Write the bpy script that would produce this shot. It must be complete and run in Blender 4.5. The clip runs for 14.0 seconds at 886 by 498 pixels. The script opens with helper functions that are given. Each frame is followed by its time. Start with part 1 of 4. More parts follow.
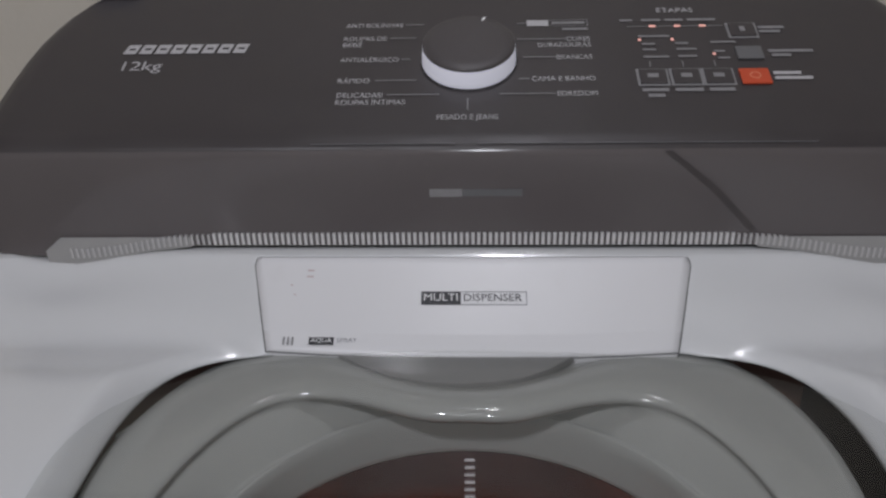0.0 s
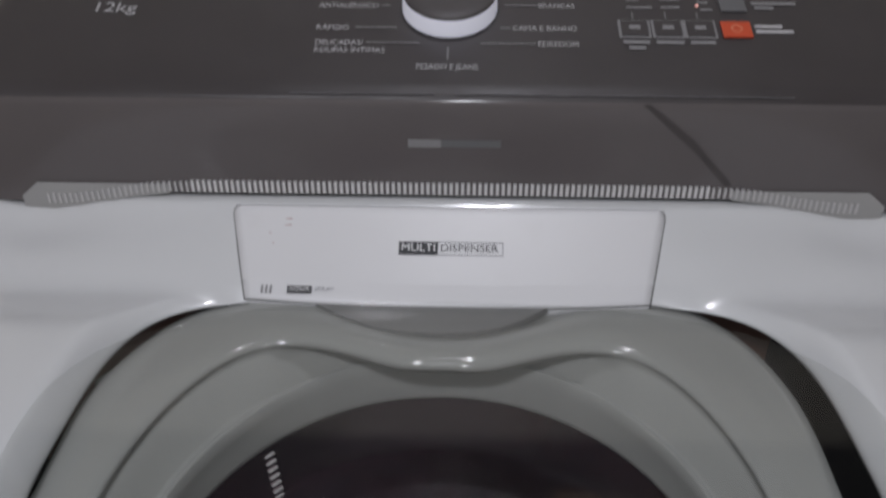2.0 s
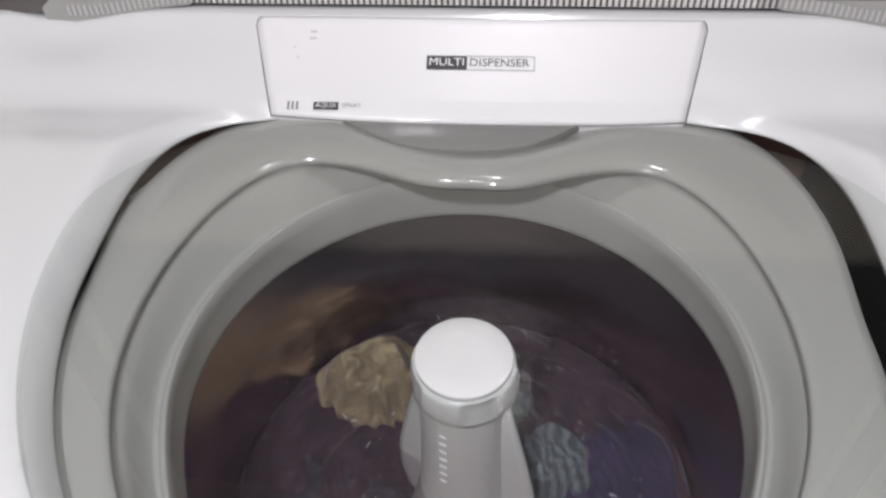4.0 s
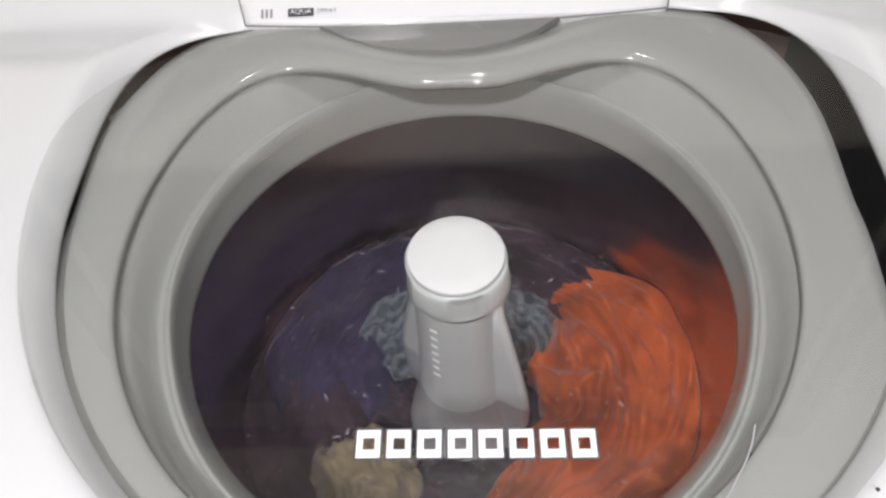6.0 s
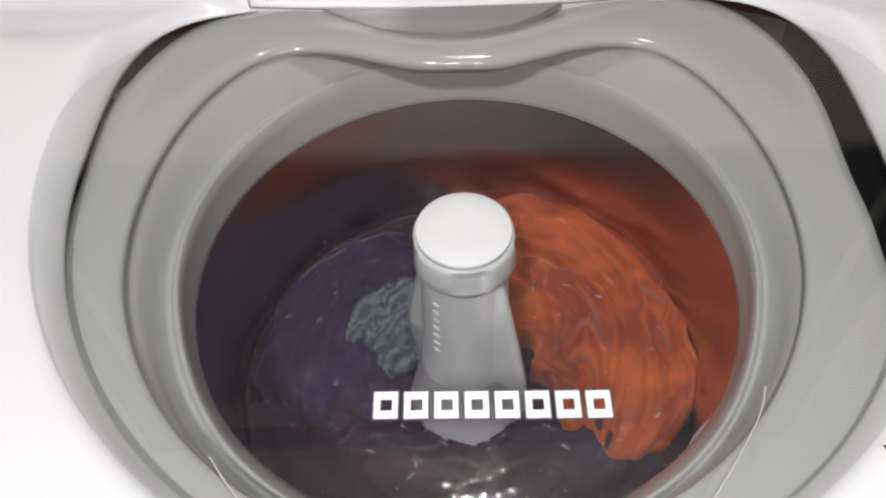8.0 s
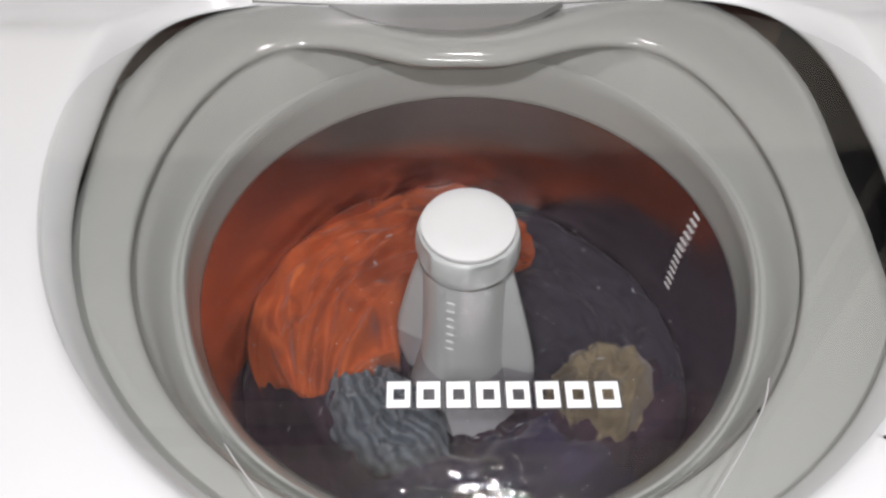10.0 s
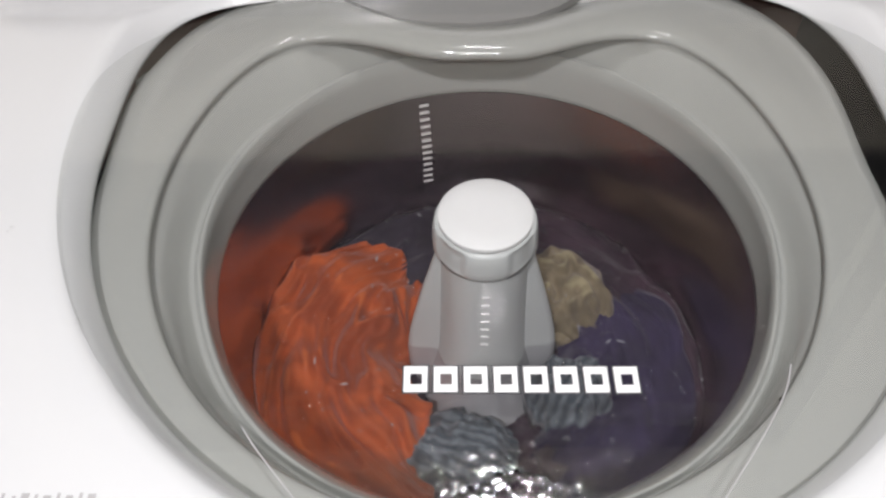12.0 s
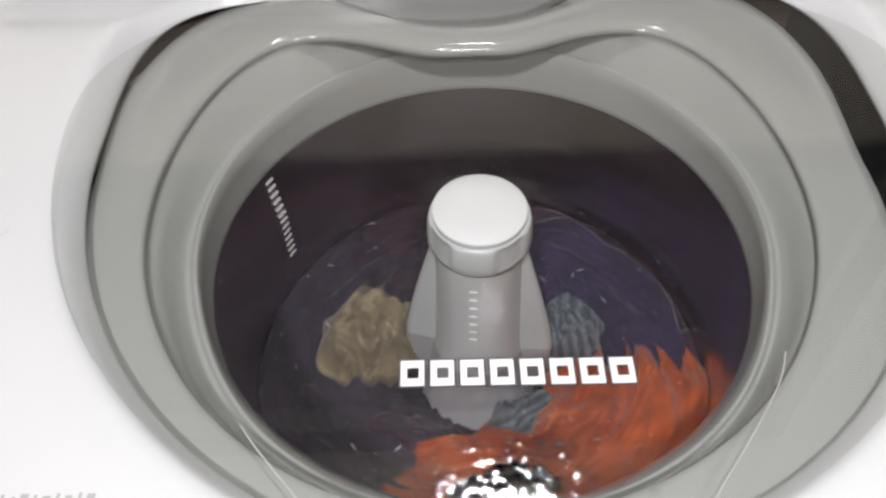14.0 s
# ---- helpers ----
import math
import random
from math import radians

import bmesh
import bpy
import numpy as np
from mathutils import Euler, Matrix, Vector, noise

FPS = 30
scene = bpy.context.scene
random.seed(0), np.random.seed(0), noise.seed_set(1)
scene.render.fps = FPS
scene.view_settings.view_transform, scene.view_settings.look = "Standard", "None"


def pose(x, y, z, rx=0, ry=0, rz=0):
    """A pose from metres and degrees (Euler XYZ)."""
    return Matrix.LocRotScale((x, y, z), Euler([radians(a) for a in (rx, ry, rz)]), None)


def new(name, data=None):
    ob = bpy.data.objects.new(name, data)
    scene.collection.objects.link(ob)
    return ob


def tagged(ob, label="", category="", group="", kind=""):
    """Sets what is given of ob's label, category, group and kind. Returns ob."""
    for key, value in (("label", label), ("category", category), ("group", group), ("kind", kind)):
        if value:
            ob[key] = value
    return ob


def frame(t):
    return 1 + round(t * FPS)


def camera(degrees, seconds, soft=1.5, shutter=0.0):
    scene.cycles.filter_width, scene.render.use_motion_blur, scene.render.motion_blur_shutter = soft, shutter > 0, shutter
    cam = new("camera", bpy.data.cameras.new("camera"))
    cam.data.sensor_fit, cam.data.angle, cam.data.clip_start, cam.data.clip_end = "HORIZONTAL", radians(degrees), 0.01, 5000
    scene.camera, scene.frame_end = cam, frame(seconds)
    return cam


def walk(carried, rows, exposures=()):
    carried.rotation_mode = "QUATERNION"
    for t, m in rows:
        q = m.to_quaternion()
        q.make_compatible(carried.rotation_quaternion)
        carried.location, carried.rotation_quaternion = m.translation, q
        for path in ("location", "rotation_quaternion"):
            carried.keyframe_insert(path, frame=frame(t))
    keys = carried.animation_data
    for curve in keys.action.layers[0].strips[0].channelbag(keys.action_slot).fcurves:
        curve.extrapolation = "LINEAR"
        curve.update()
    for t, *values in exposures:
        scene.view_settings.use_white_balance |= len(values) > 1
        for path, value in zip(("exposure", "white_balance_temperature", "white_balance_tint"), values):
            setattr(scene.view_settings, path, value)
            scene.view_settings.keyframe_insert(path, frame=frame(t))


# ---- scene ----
cam = camera(56.04, 14.0, soft=2.5, shutter=0.5)
path = [
    (0.0, pose(0.0076, -0.2744, 1.2321, 61.35, 1.30, 2.24)),
    (0.5, pose(0.0116, -0.2812, 1.2368, 60.78, 1.58, 1.74)),
    (1.0, pose(0.0108, -0.2838, 1.2325, 62.08, 1.40, 1.71)),
    (1.5, pose(0.0114, -0.2839, 1.2360, 62.39, 0.72, 0.42)),
    (2.0, pose(0.0115, -0.2731, 1.2438, 56.90, 0.04, 1.63)),
    (2.5, pose(0.0035, -0.2882, 1.2236, 54.40, 0.45, 0.99)),
    (3.0, pose(0.0292, -0.2616, 1.2479, 47.96, 1.63, 3.69)),
    (3.5, pose(0.0149, -0.2700, 1.2509, 46.27, 1.40, 2.40)),
    (4.0, pose(0.0185, -0.2672, 1.2432, 44.11, 1.57, 3.81)),
    (6.5, pose(0.0092, -0.2776, 1.2370, 37.40, 3.28, -0.17)),
    (7.0, pose(-0.0040, -0.2787, 1.2350, 36.80, 1.75, -0.09)),
    (7.5, pose(0.0013, -0.2817, 1.2319, 37.47, 2.75, 0.30)),
    (8.0, pose(-0.0029, -0.2929, 1.2305, 38.87, 1.73, -0.41)),
    (8.2, pose(-0.0052, -0.2913, 1.2331, 38.39, 1.25, -0.32)),
    (10.5, pose(-0.0182, -0.3016, 1.2330, 39.07, 0.16, -0.89)),
    (11.0, pose(-0.0113, -0.3039, 1.2293, 39.21, 1.61, 0.12)),
    (11.5, pose(-0.0179, -0.3057, 1.2260, 39.19, 0.79, -0.60)),
    (12.0, pose(-0.0180, -0.3062, 1.2252, 39.54, 1.04, -0.14)),
    (12.5, pose(-0.0215, -0.3027, 1.2240, 39.27, 0.68, -0.49)),
    (13.0, pose(-0.0170, -0.3031, 1.2248, 39.00, 1.92, -0.45)),
    (13.5, pose(-0.0200, -0.3033, 1.2257, 38.90, 1.46, -0.69)),
    (14.0, pose(-0.0171, -0.3092, 1.2242, 39.60, 1.53, -1.09)),
]
exposures = [(0.0, -0.26, 6150, 10), (1.5, -0.12, 6150, 10), (2.5, -0.30, 6150, 10), (3.0, -0.10, 6200, 11), (3.5, 0.26, 6300, 11), (4.0, 0.65, 6400, 11), (4.2, 0.74, 6450, 11), (6.3, 0.87, 6500, 10), (8.2, 0.85, 6500, 10), (10.3, 0.82, 6500, 10), (14.0, 0.80, 6500, 9)]
walk(cam, path, exposures)

# ---- light ----
world = bpy.data.worlds.new("room_air")
scene.world = world
world.use_nodes = True
world.node_tree.nodes["Background"].inputs["Color"].default_value = (0.9, 0.95, 1.0, 1)
world.node_tree.nodes["Background"].inputs["Strength"].default_value = 0.02

BULBS = [(0.06, 0.30, 2.42, 13.0), (-0.24, -0.98, 2.42, 40.0)]
for place in BULBS:
    lamp = bpy.data.lights.new("bulb_light", "SPOT")
    lamp.spot_size, lamp.spot_blend = radians(150), 0.6
    lamp.energy, lamp.shadow_soft_size, lamp.color = place[3], 0.06, (0.985, 0.955, 1.0)
    new("bulb_light", lamp).location = (place[0], place[1], place[2] - 0.09)

# the phone's own torch, beside the lens
torch = bpy.data.lights.new("torch_light", "POINT")
torch.energy, torch.shadow_soft_size, torch.color = 1.55, 0.004, (0.97, 0.975, 1.0)
new("torch_light", torch).location = (0.010, -0.296, 1.250)


# ---- materials ----
def nodes_of(name):
    m = bpy.data.materials.new(name)
    m.use_nodes = True
    return m, m.node_tree.nodes, m.node_tree.links, m.node_tree.nodes["Principled BSDF"]


def surface(name, colour, rough=0.5, metal=0.0, vary=0.12, scale=30.0, bump=0.05, grain=400.0, coat=0.0, stains=0.0):
    """A painted, moulded or plaster surface with cloudy tone, fine grain and a little relief."""
    m, n, l, b = nodes_of(name)
    co = n.new("ShaderNodeTexCoord")
    cloud = n.new("ShaderNodeTexNoise")
    cloud.inputs["Scale"].default_value, cloud.inputs["Detail"].default_value = scale, 6
    fine = n.new("ShaderNodeTexNoise")
    fine.inputs["Scale"].default_value, fine.inputs["Detail"].default_value = grain, 3
    l.new(co.outputs["Object"], cloud.inputs["Vector"])
    l.new(co.outputs["Object"], fine.inputs["Vector"])
    ramp = n.new("ShaderNodeMapRange")
    ramp.inputs["To Min"].default_value, ramp.inputs["To Max"].default_value = 1 - vary, 1 + vary
    l.new(cloud.outputs["Fac"], ramp.inputs["Value"])
    mul = n.new("ShaderNodeVectorMath")
    mul.operation = "SCALE"
    mul.inputs[0].default_value = colour
    l.new(ramp.outputs["Result"], mul.inputs["Scale"])
    out = mul.outputs["Vector"]
    if stains:
        spot = n.new("ShaderNodeTexNoise")
        spot.inputs["Scale"].default_value, spot.inputs["Detail"].default_value = scale * 3.1, 8
        l.new(co.outputs["Object"], spot.inputs["Vector"])
        edge = n.new("ShaderNodeMapRange")
        edge.inputs["From Min"].default_value, edge.inputs["From Max"].default_value = 0.62, 0.75
        edge.inputs["To Max"].default_value = stains
        l.new(spot.outputs["Fac"], edge.inputs["Value"])
        mix = n.new("ShaderNodeMix")
        mix.data_type = "RGBA"
        l.new(edge.outputs["Result"], mix.inputs["Factor"])
        l.new(out, mix.inputs["A"])
        mix.inputs["B"].default_value = (colour[0] * 0.6, colour[1] * 0.55, colour[2] * 0.48, 1)
        out = mix.outputs["Result"]
    l.new(out, b.inputs["Base Color"])
    rr = n.new("ShaderNodeMapRange")
    rr.inputs["To Min"].default_value, rr.inputs["To Max"].default_value = rough * 0.65, rough * 1.45
    l.new(cloud.outputs["Fac"], rr.inputs["Value"])
    l.new(rr.outputs["Result"], b.inputs["Roughness"])
    b.inputs["Metallic"].default_value = metal
    b.inputs["Coat Weight"].default_value = coat
    b.inputs["Coat Roughness"].default_value = 0.06
    bu = n.new("ShaderNodeBump")
    bu.inputs["Strength"].default_value, bu.inputs["Distance"].default_value = bump, 0.001
    l.new(fine.outputs["Fac"], bu.inputs["Height"])
    l.new(bu.outputs["Normal"], b.inputs["Normal"])
    return m


def fabric(name, colour, second, weave=900.0, folds=26.0, stripes=0.0):
    """Wet cloth: two tones in cloudy folds, a fine weave, and stripes where wanted."""
    m, n, l, b = nodes_of(name)
    co = n.new("ShaderNodeTexCoord")
    cloud = n.new("ShaderNodeTexNoise")
    cloud.inputs["Scale"].default_value, cloud.inputs["Detail"].default_value = folds, 8
    cloud.inputs["Distortion"].default_value = 1.2
    l.new(co.outputs["Object"], cloud.inputs["Vector"])
    ramp = n.new("ShaderNodeMapRange")
    ramp.inputs["From Min"].default_value, ramp.inputs["From Max"].default_value = 0.35, 0.66
    l.new(cloud.outputs["Fac"], ramp.inputs["Value"])
    mix = n.new("ShaderNodeMix")
    mix.data_type = "RGBA"
    mix.inputs["A"].default_value, mix.inputs["B"].default_value = (*colour, 1), (*second, 1)
    fac = ramp.outputs["Result"]
    if stripes:
        wave = n.new("ShaderNodeTexWave")
        wave.inputs["Scale"].default_value, wave.inputs["Distortion"].default_value = stripes, 9.0
        wave.inputs["Detail"].default_value = 2.0
        l.new(co.outputs["Object"], wave.inputs["Vector"])
        sharp = n.new("ShaderNodeMapRange")
        sharp.inputs["From Min"].default_value, sharp.inputs["From Max"].default_value = 0.42, 0.6
        l.new(wave.outputs["Fac"], sharp.inputs["Value"])
        fac = sharp.outputs["Result"]
    l.new(fac, mix.inputs["Factor"])
    l.new(mix.outputs["Result"], b.inputs["Base Color"])
    b.inputs["Roughness"].default_value = 0.75
    b.inputs["Sheen Weight"].default_value = 0.25
    fine = n.new("ShaderNodeTexNoise")
    fine.inputs["Scale"].default_value, fine.inputs["Detail"].default_value = weave, 2
    l.new(co.outputs["Object"], fine.inputs["Vector"])
    b1 = n.new("ShaderNodeBump")
    b1.inputs["Strength"].default_value, b1.inputs["Distance"].default_value = 0.2, 0.0005
    l.new(fine.outputs["Fac"], b1.inputs["Height"])
    b2 = n.new("ShaderNodeBump")
    b2.inputs["Strength"].default_value, b2.inputs["Distance"].default_value = 0.4, 0.003
    l.new(cloud.outputs["Fac"], b2.inputs["Height"])
    l.new(b1.outputs["Normal"], b2.inputs["Normal"])
    l.new(b2.outputs["Normal"], b.inputs["Normal"])
    return m


def glow(name, colour, strength):
    m, n, l, b = nodes_of(name)
    b.inputs["Base Color"].default_value = (*colour, 1)
    b.inputs["Emission Color"].default_value = (*colour, 1)
    b.inputs["Emission Strength"].default_value = strength
    b.inputs["Roughness"].default_value = 0.4
    return m


def clear(name, tint, rough, ior, wavy=0.0, wave_scale=40.0, murk=None, haze=0.0):
    """A clear sheet: what lies behind shows through, tinted; the gloss follows Fresnel."""
    m, n, l, b = nodes_of(name)
    n.remove(b)
    out = n["Material Output"]
    see, shine, mix, fres = n.new("ShaderNodeBsdfTransparent"), n.new("ShaderNodeBsdfGlossy"), n.new("ShaderNodeMixShader"), n.new("ShaderNodeFresnel")
    see.inputs["Color"].default_value = (*tint, 1)
    shine.inputs["Roughness"].default_value = rough
    fres.inputs["IOR"].default_value = ior
    gloss = fres.outputs["Fac"]
    if not wavy:
        face, power = n.new("ShaderNodeLayerWeight"), n.new("ShaderNodeMath")
        power.operation = "POWER"
        power.inputs[1].default_value = 5.0
        l.new(face.outputs["Facing"], power.inputs[0])
        scaled = n.new("ShaderNodeMapRange")
        scaled.inputs["To Min"].default_value, scaled.inputs["To Max"].default_value = 0.036, 1.0
        l.new(power.outputs["Value"], scaled.inputs["Value"])
        gloss = scaled.outputs["Result"]
    if wavy:
        co, big, small = n.new("ShaderNodeTexCoord"), n.new("ShaderNodeTexNoise"), n.new("ShaderNodeTexNoise")
        big.inputs["Scale"].default_value, big.inputs["Detail"].default_value, big.inputs["Distortion"].default_value = wave_scale, 2, 0.8
        small.inputs["Scale"].default_value, small.inputs["Detail"].default_value = wave_scale * 4.5, 3
        add = n.new("ShaderNodeMath")
        add.operation = "MULTIPLY_ADD"
        add.inputs[1].default_value = 0.5
        for tex in (big, small):
            l.new(co.outputs["Object"], tex.inputs["Vector"])
        l.new(small.outputs["Fac"], add.inputs[0])
        l.new(big.outputs["Fac"], add.inputs[2])
        bump = n.new("ShaderNodeBump")
        bump.inputs["Strength"].default_value, bump.inputs["Distance"].default_value = wavy, 0.006
        l.new(add.outputs["Value"], bump.inputs["Height"])
        l.new(bump.outputs["Normal"], shine.inputs["Normal"])
        l.new(bump.outputs["Normal"], fres.inputs["Normal"])
    l.new(gloss, mix.inputs["Fac"])
    body = see.outputs["BSDF"]
    if murk:
        cloud, blend = n.new("ShaderNodeBsdfDiffuse"), n.new("ShaderNodeMixShader")
        cloud.inputs["Color"].default_value = (*murk[:3], 1)
        blend.inputs["Fac"].default_value = murk[3]
        if wavy:
            tc, swirl, fac, tone = n.new("ShaderNodeTexCoord"), n.new("ShaderNodeTexNoise"), n.new("ShaderNodeMapRange"), n.new("ShaderNodeMix")
            swirl.inputs["Scale"].default_value, swirl.inputs["Detail"].default_value, swirl.inputs["Distortion"].default_value = 15.0, 5, 0.9
            swirl.inputs["Roughness"].default_value = 0.62
            l.new(tc.outputs["Object"], swirl.inputs["Vector"])
            fac.inputs["From Min"].default_value, fac.inputs["From Max"].default_value = 0.38, 0.72
            fac.inputs["To Min"].default_value, fac.inputs["To Max"].default_value = murk[3] * 0.6, murk[3] * 1.4
            l.new(swirl.outputs["Fac"], fac.inputs["Value"])
            l.new(fac.outputs["Result"], blend.inputs["Fac"])
            thick = n.new("ShaderNodeMapRange")
            thick.inputs["From Min"].default_value, thick.inputs["From Max"].default_value = 0.55, 0.75
            l.new(swirl.outputs["Fac"], thick.inputs["Value"])
            tone.data_type = "RGBA"
            tone.inputs["A"].default_value = (*murk[:3], 1)
            tone.inputs["B"].default_value = (0.13, 0.122, 0.13, 1)
            l.new(thick.outputs["Result"], tone.inputs["Factor"])
            l.new(tone.outputs["Result"], cloud.inputs["Color"])
        l.new(body, blend.inputs[1])
        l.new(cloud.outputs["BSDF"], blend.inputs[2])
        body = blend.outputs["Shader"]
    if haze:
        smear, veil = n.new("ShaderNodeBsdfGlossy"), n.new("ShaderNodeMixShader")
        smear.inputs["Roughness"].default_value = 0.42
        veil.inputs["Fac"].default_value = haze
        l.new(body, veil.inputs[1])
        l.new(smear.outputs["BSDF"], veil.inputs[2])
        body = veil.outputs["Shader"]
    l.new(body, mix.inputs[1])
    l.new(shine.outputs["BSDF"], mix.inputs[2])
    l.new(mix.outputs["Shader"], out.inputs["Surface"])
    return m


WHITE = surface("white_enamel", (0.72, 0.73, 0.735), 0.22, vary=0.02, scale=6, bump=0.03, grain=250, coat=0.4)
WHITE_PLASTIC = surface("white_plastic", (0.79, 0.79, 0.80), 0.33, vary=0.02, scale=9, bump=0.04, grain=300, stains=0.06)
CAP_WHITE = surface("cap_plastic", (0.80, 0.80, 0.80), 0.5, vary=0.03, scale=30, bump=0.03)
GREY_PLASTIC = surface("grey_plastic", (0.385, 0.392, 0.372), 0.095, vary=0.025, scale=9, bump=0.04, grain=350)
TRIM_GREY = surface("trim_grey", (0.40, 0.395, 0.39), 0.4, vary=0.08, scale=20)
BLUE_CLOTH = fabric("pale_blue_cotton", (0.30, 0.36, 0.46), (0.20, 0.25, 0.34), 350, 30)
SPOUT = surface("mid_grey_plastic", (0.26, 0.26, 0.253), 0.4, vary=0.05, scale=14, bump=0.04)
AGIT = surface("pale_grey_plastic", (0.60, 0.62, 0.615), 0.30, vary=0.05, scale=25, bump=0.05, grain=300, stains=0.08)
CONSOLE = surface("charcoal_plastic", (0.058, 0.051, 0.052), 0.42, vary=0.08, scale=20, bump=0.08, grain=700)
PANEL = surface("charcoal_gloss", (0.135, 0.121, 0.122), 0.15, vary=0.06, scale=18, bump=0.02, grain=300)
SEAM = surface("dark_gap", (0.02, 0.02, 0.02), 0.6, vary=0.1)
REFLECTED_STREAK = surface("dark_reflection", (0.075, 0.066, 0.066), 0.3, vary=0.2, scale=60)
SMUDGE = surface("faint_smudge", (0.60, 0.50, 0.50), 0.6, vary=0.2, scale=300)
SEAM_GREY = surface("grey_gap", (0.22, 0.22, 0.22), 0.6, vary=0.1)
INK = surface("black_ink", (0.035, 0.035, 0.04), 0.45, vary=0.05)
PRINT = surface("pale_print", (0.52, 0.51, 0.52), 0.5, vary=0.15, scale=200)
PRINT_DIM = surface("dim_print", (0.27, 0.265, 0.27), 0.5, vary=0.15, scale=200)
PRINT_WHITE = surface("white_print", (0.85, 0.85, 0.85), 0.5, vary=0.03, scale=200)
GREY_INK = surface("grey_ink", (0.30, 0.30, 0.32), 0.5, vary=0.1)
FAINT_INK = surface("faint_ink", (0.46, 0.455, 0.46), 0.5, vary=0.2, scale=200)
GREY_KEY = surface("grey_key", (0.15, 0.15, 0.155), 0.4, vary=0.05)
RED_KEY = surface("orange_red_key", (0.62, 0.085, 0.03), 0.4, vary=0.05)
KEY_MARK = surface("key_mark", (0.75, 0.25, 0.14), 0.5, vary=0.05)
LED = glow("led_light", (1.0, 0.50, 0.42), 0.5)
KNOB_RING = glow("lit_knob_ring", (0.70, 0.69, 0.76), 0.42)
KNOB_TOP = surface("knob_charcoal", (0.080, 0.072, 0.073), 0.42, vary=0.06, scale=30, bump=0.05, grain=500)
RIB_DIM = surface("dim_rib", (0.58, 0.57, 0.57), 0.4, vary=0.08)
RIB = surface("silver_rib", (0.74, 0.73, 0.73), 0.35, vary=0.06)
STEEL = surface("brushed_steel", (0.56, 0.48, 0.50), 0.20, metal=1.0, vary=0.12, scale=12, bump=0.08, grain=200)
SLOT = surface("bright_slot", (0.62, 0.61, 0.60), 0.4, vary=0.05)
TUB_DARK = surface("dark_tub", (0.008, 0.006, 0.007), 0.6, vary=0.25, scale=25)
TUB_BROWN = surface("brown_tub", (0.13, 0.075, 0.060), 0.7, vary=0.2, scale=22)
GLASS = clear("lid_glass", (0.952, 0.956, 0.952), 0.012, 1.5, haze=0.0045)
WATER = clear("dark_wash_water", (0.90, 0.86, 0.89), 0.03, 1.33, wavy=0.60, wave_scale=34.0, murk=(0.030, 0.022, 0.032, 0.12))
DROP = clear("water_drop", (0.96, 0.96, 0.96), 0.02, 1.33)
GLINT = clear("glint_flecks", (0.80, 0.80, 0.82), 0.12, 1.6, murk=(0.75, 0.75, 0.78, 0.42))
ORANGE = fabric("orange_towelling", (0.54, 0.118, 0.023), (0.31, 0.062, 0.014), 350, 24)
BEIGE = fabric("beige_cotton", (0.30, 0.25, 0.15), (0.17, 0.14, 0.085), 350, 30)
STRIPE = fabric("grey_striped_cotton", (0.075, 0.095, 0.108), (0.16, 0.19, 0.205), 350, 30, stripes=42.0)
PURPLE = fabric("purple_navy_cotton", (0.036, 0.026, 0.074), (0.018, 0.013, 0.036), 350, 22)
MAROON = fabric("maroon_cotton", (0.050, 0.023, 0.038), (0.022, 0.011, 0.020), 350, 24)
CHARCOAL = fabric("charcoal_cotton", (0.036, 0.030, 0.046), (0.016, 0.014, 0.022), 350, 24)
PLASTER = surface("beige_plaster", (0.74, 0.70, 0.62), 0.85, vary=0.05, scale=5, bump=0.4, grain=120, stains=0.12)
CEILING = surface("ceiling_paint", (0.75, 0.74, 0.70), 0.9, vary=0.03, scale=4, bump=0.3, grain=120)
TILE = surface("floor_tile", (0.36, 0.33, 0.29), 0.4, vary=0.12, scale=8, bump=0.1, grain=90)
GROUT = surface("grout", (0.2, 0.19, 0.18), 0.9, vary=0.15, scale=40)
BULB = glow("bulb_glass", (1.0, 0.96, 0.9), 6.0)


# ---- mesh helpers ----
def mesh_of(name, verts, faces, mat, smooth=True):
    me = bpy.data.meshes.new(name)
    me.from_pydata([tuple(v) for v in verts], [], [tuple(f) for f in faces])
    me.materials.append(mat)
    if smooth:
        for p in me.polygons:
            p.use_smooth = True
    me.update()
    return me


def part(name, me, parent, label=""):
    ob = new(name, me)
    ob.parent = parent
    return tagged(ob, label)


def sheet_faces(rows, cols, wrap=False, flip=False):
    fs = []
    for i in range(rows - 1):
        for j in range(cols if wrap else cols - 1):
            k = (j + 1) % cols
            f = (i * cols + j, i * cols + k, (i + 1) * cols + k, (i + 1) * cols + j)
            fs.append(f[::-1] if flip else f)
    return fs


def lathe(name, profile, mat, seg=96, wobble=None):
    """A turned body round z from (radius, height) pairs; wobble(angle, i, r, z) may bend it."""
    vs = []
    for i, (r, z) in enumerate(profile):
        for j in range(seg):
            a = 2 * math.pi * j / seg
            rr, zz = wobble(a, i, r, z) if wobble else (r, z)
            vs.append((rr * math.cos(a), rr * math.sin(a), zz))
    return mesh_of(name, vs, sheet_faces(len(profile), seg, True), mat)


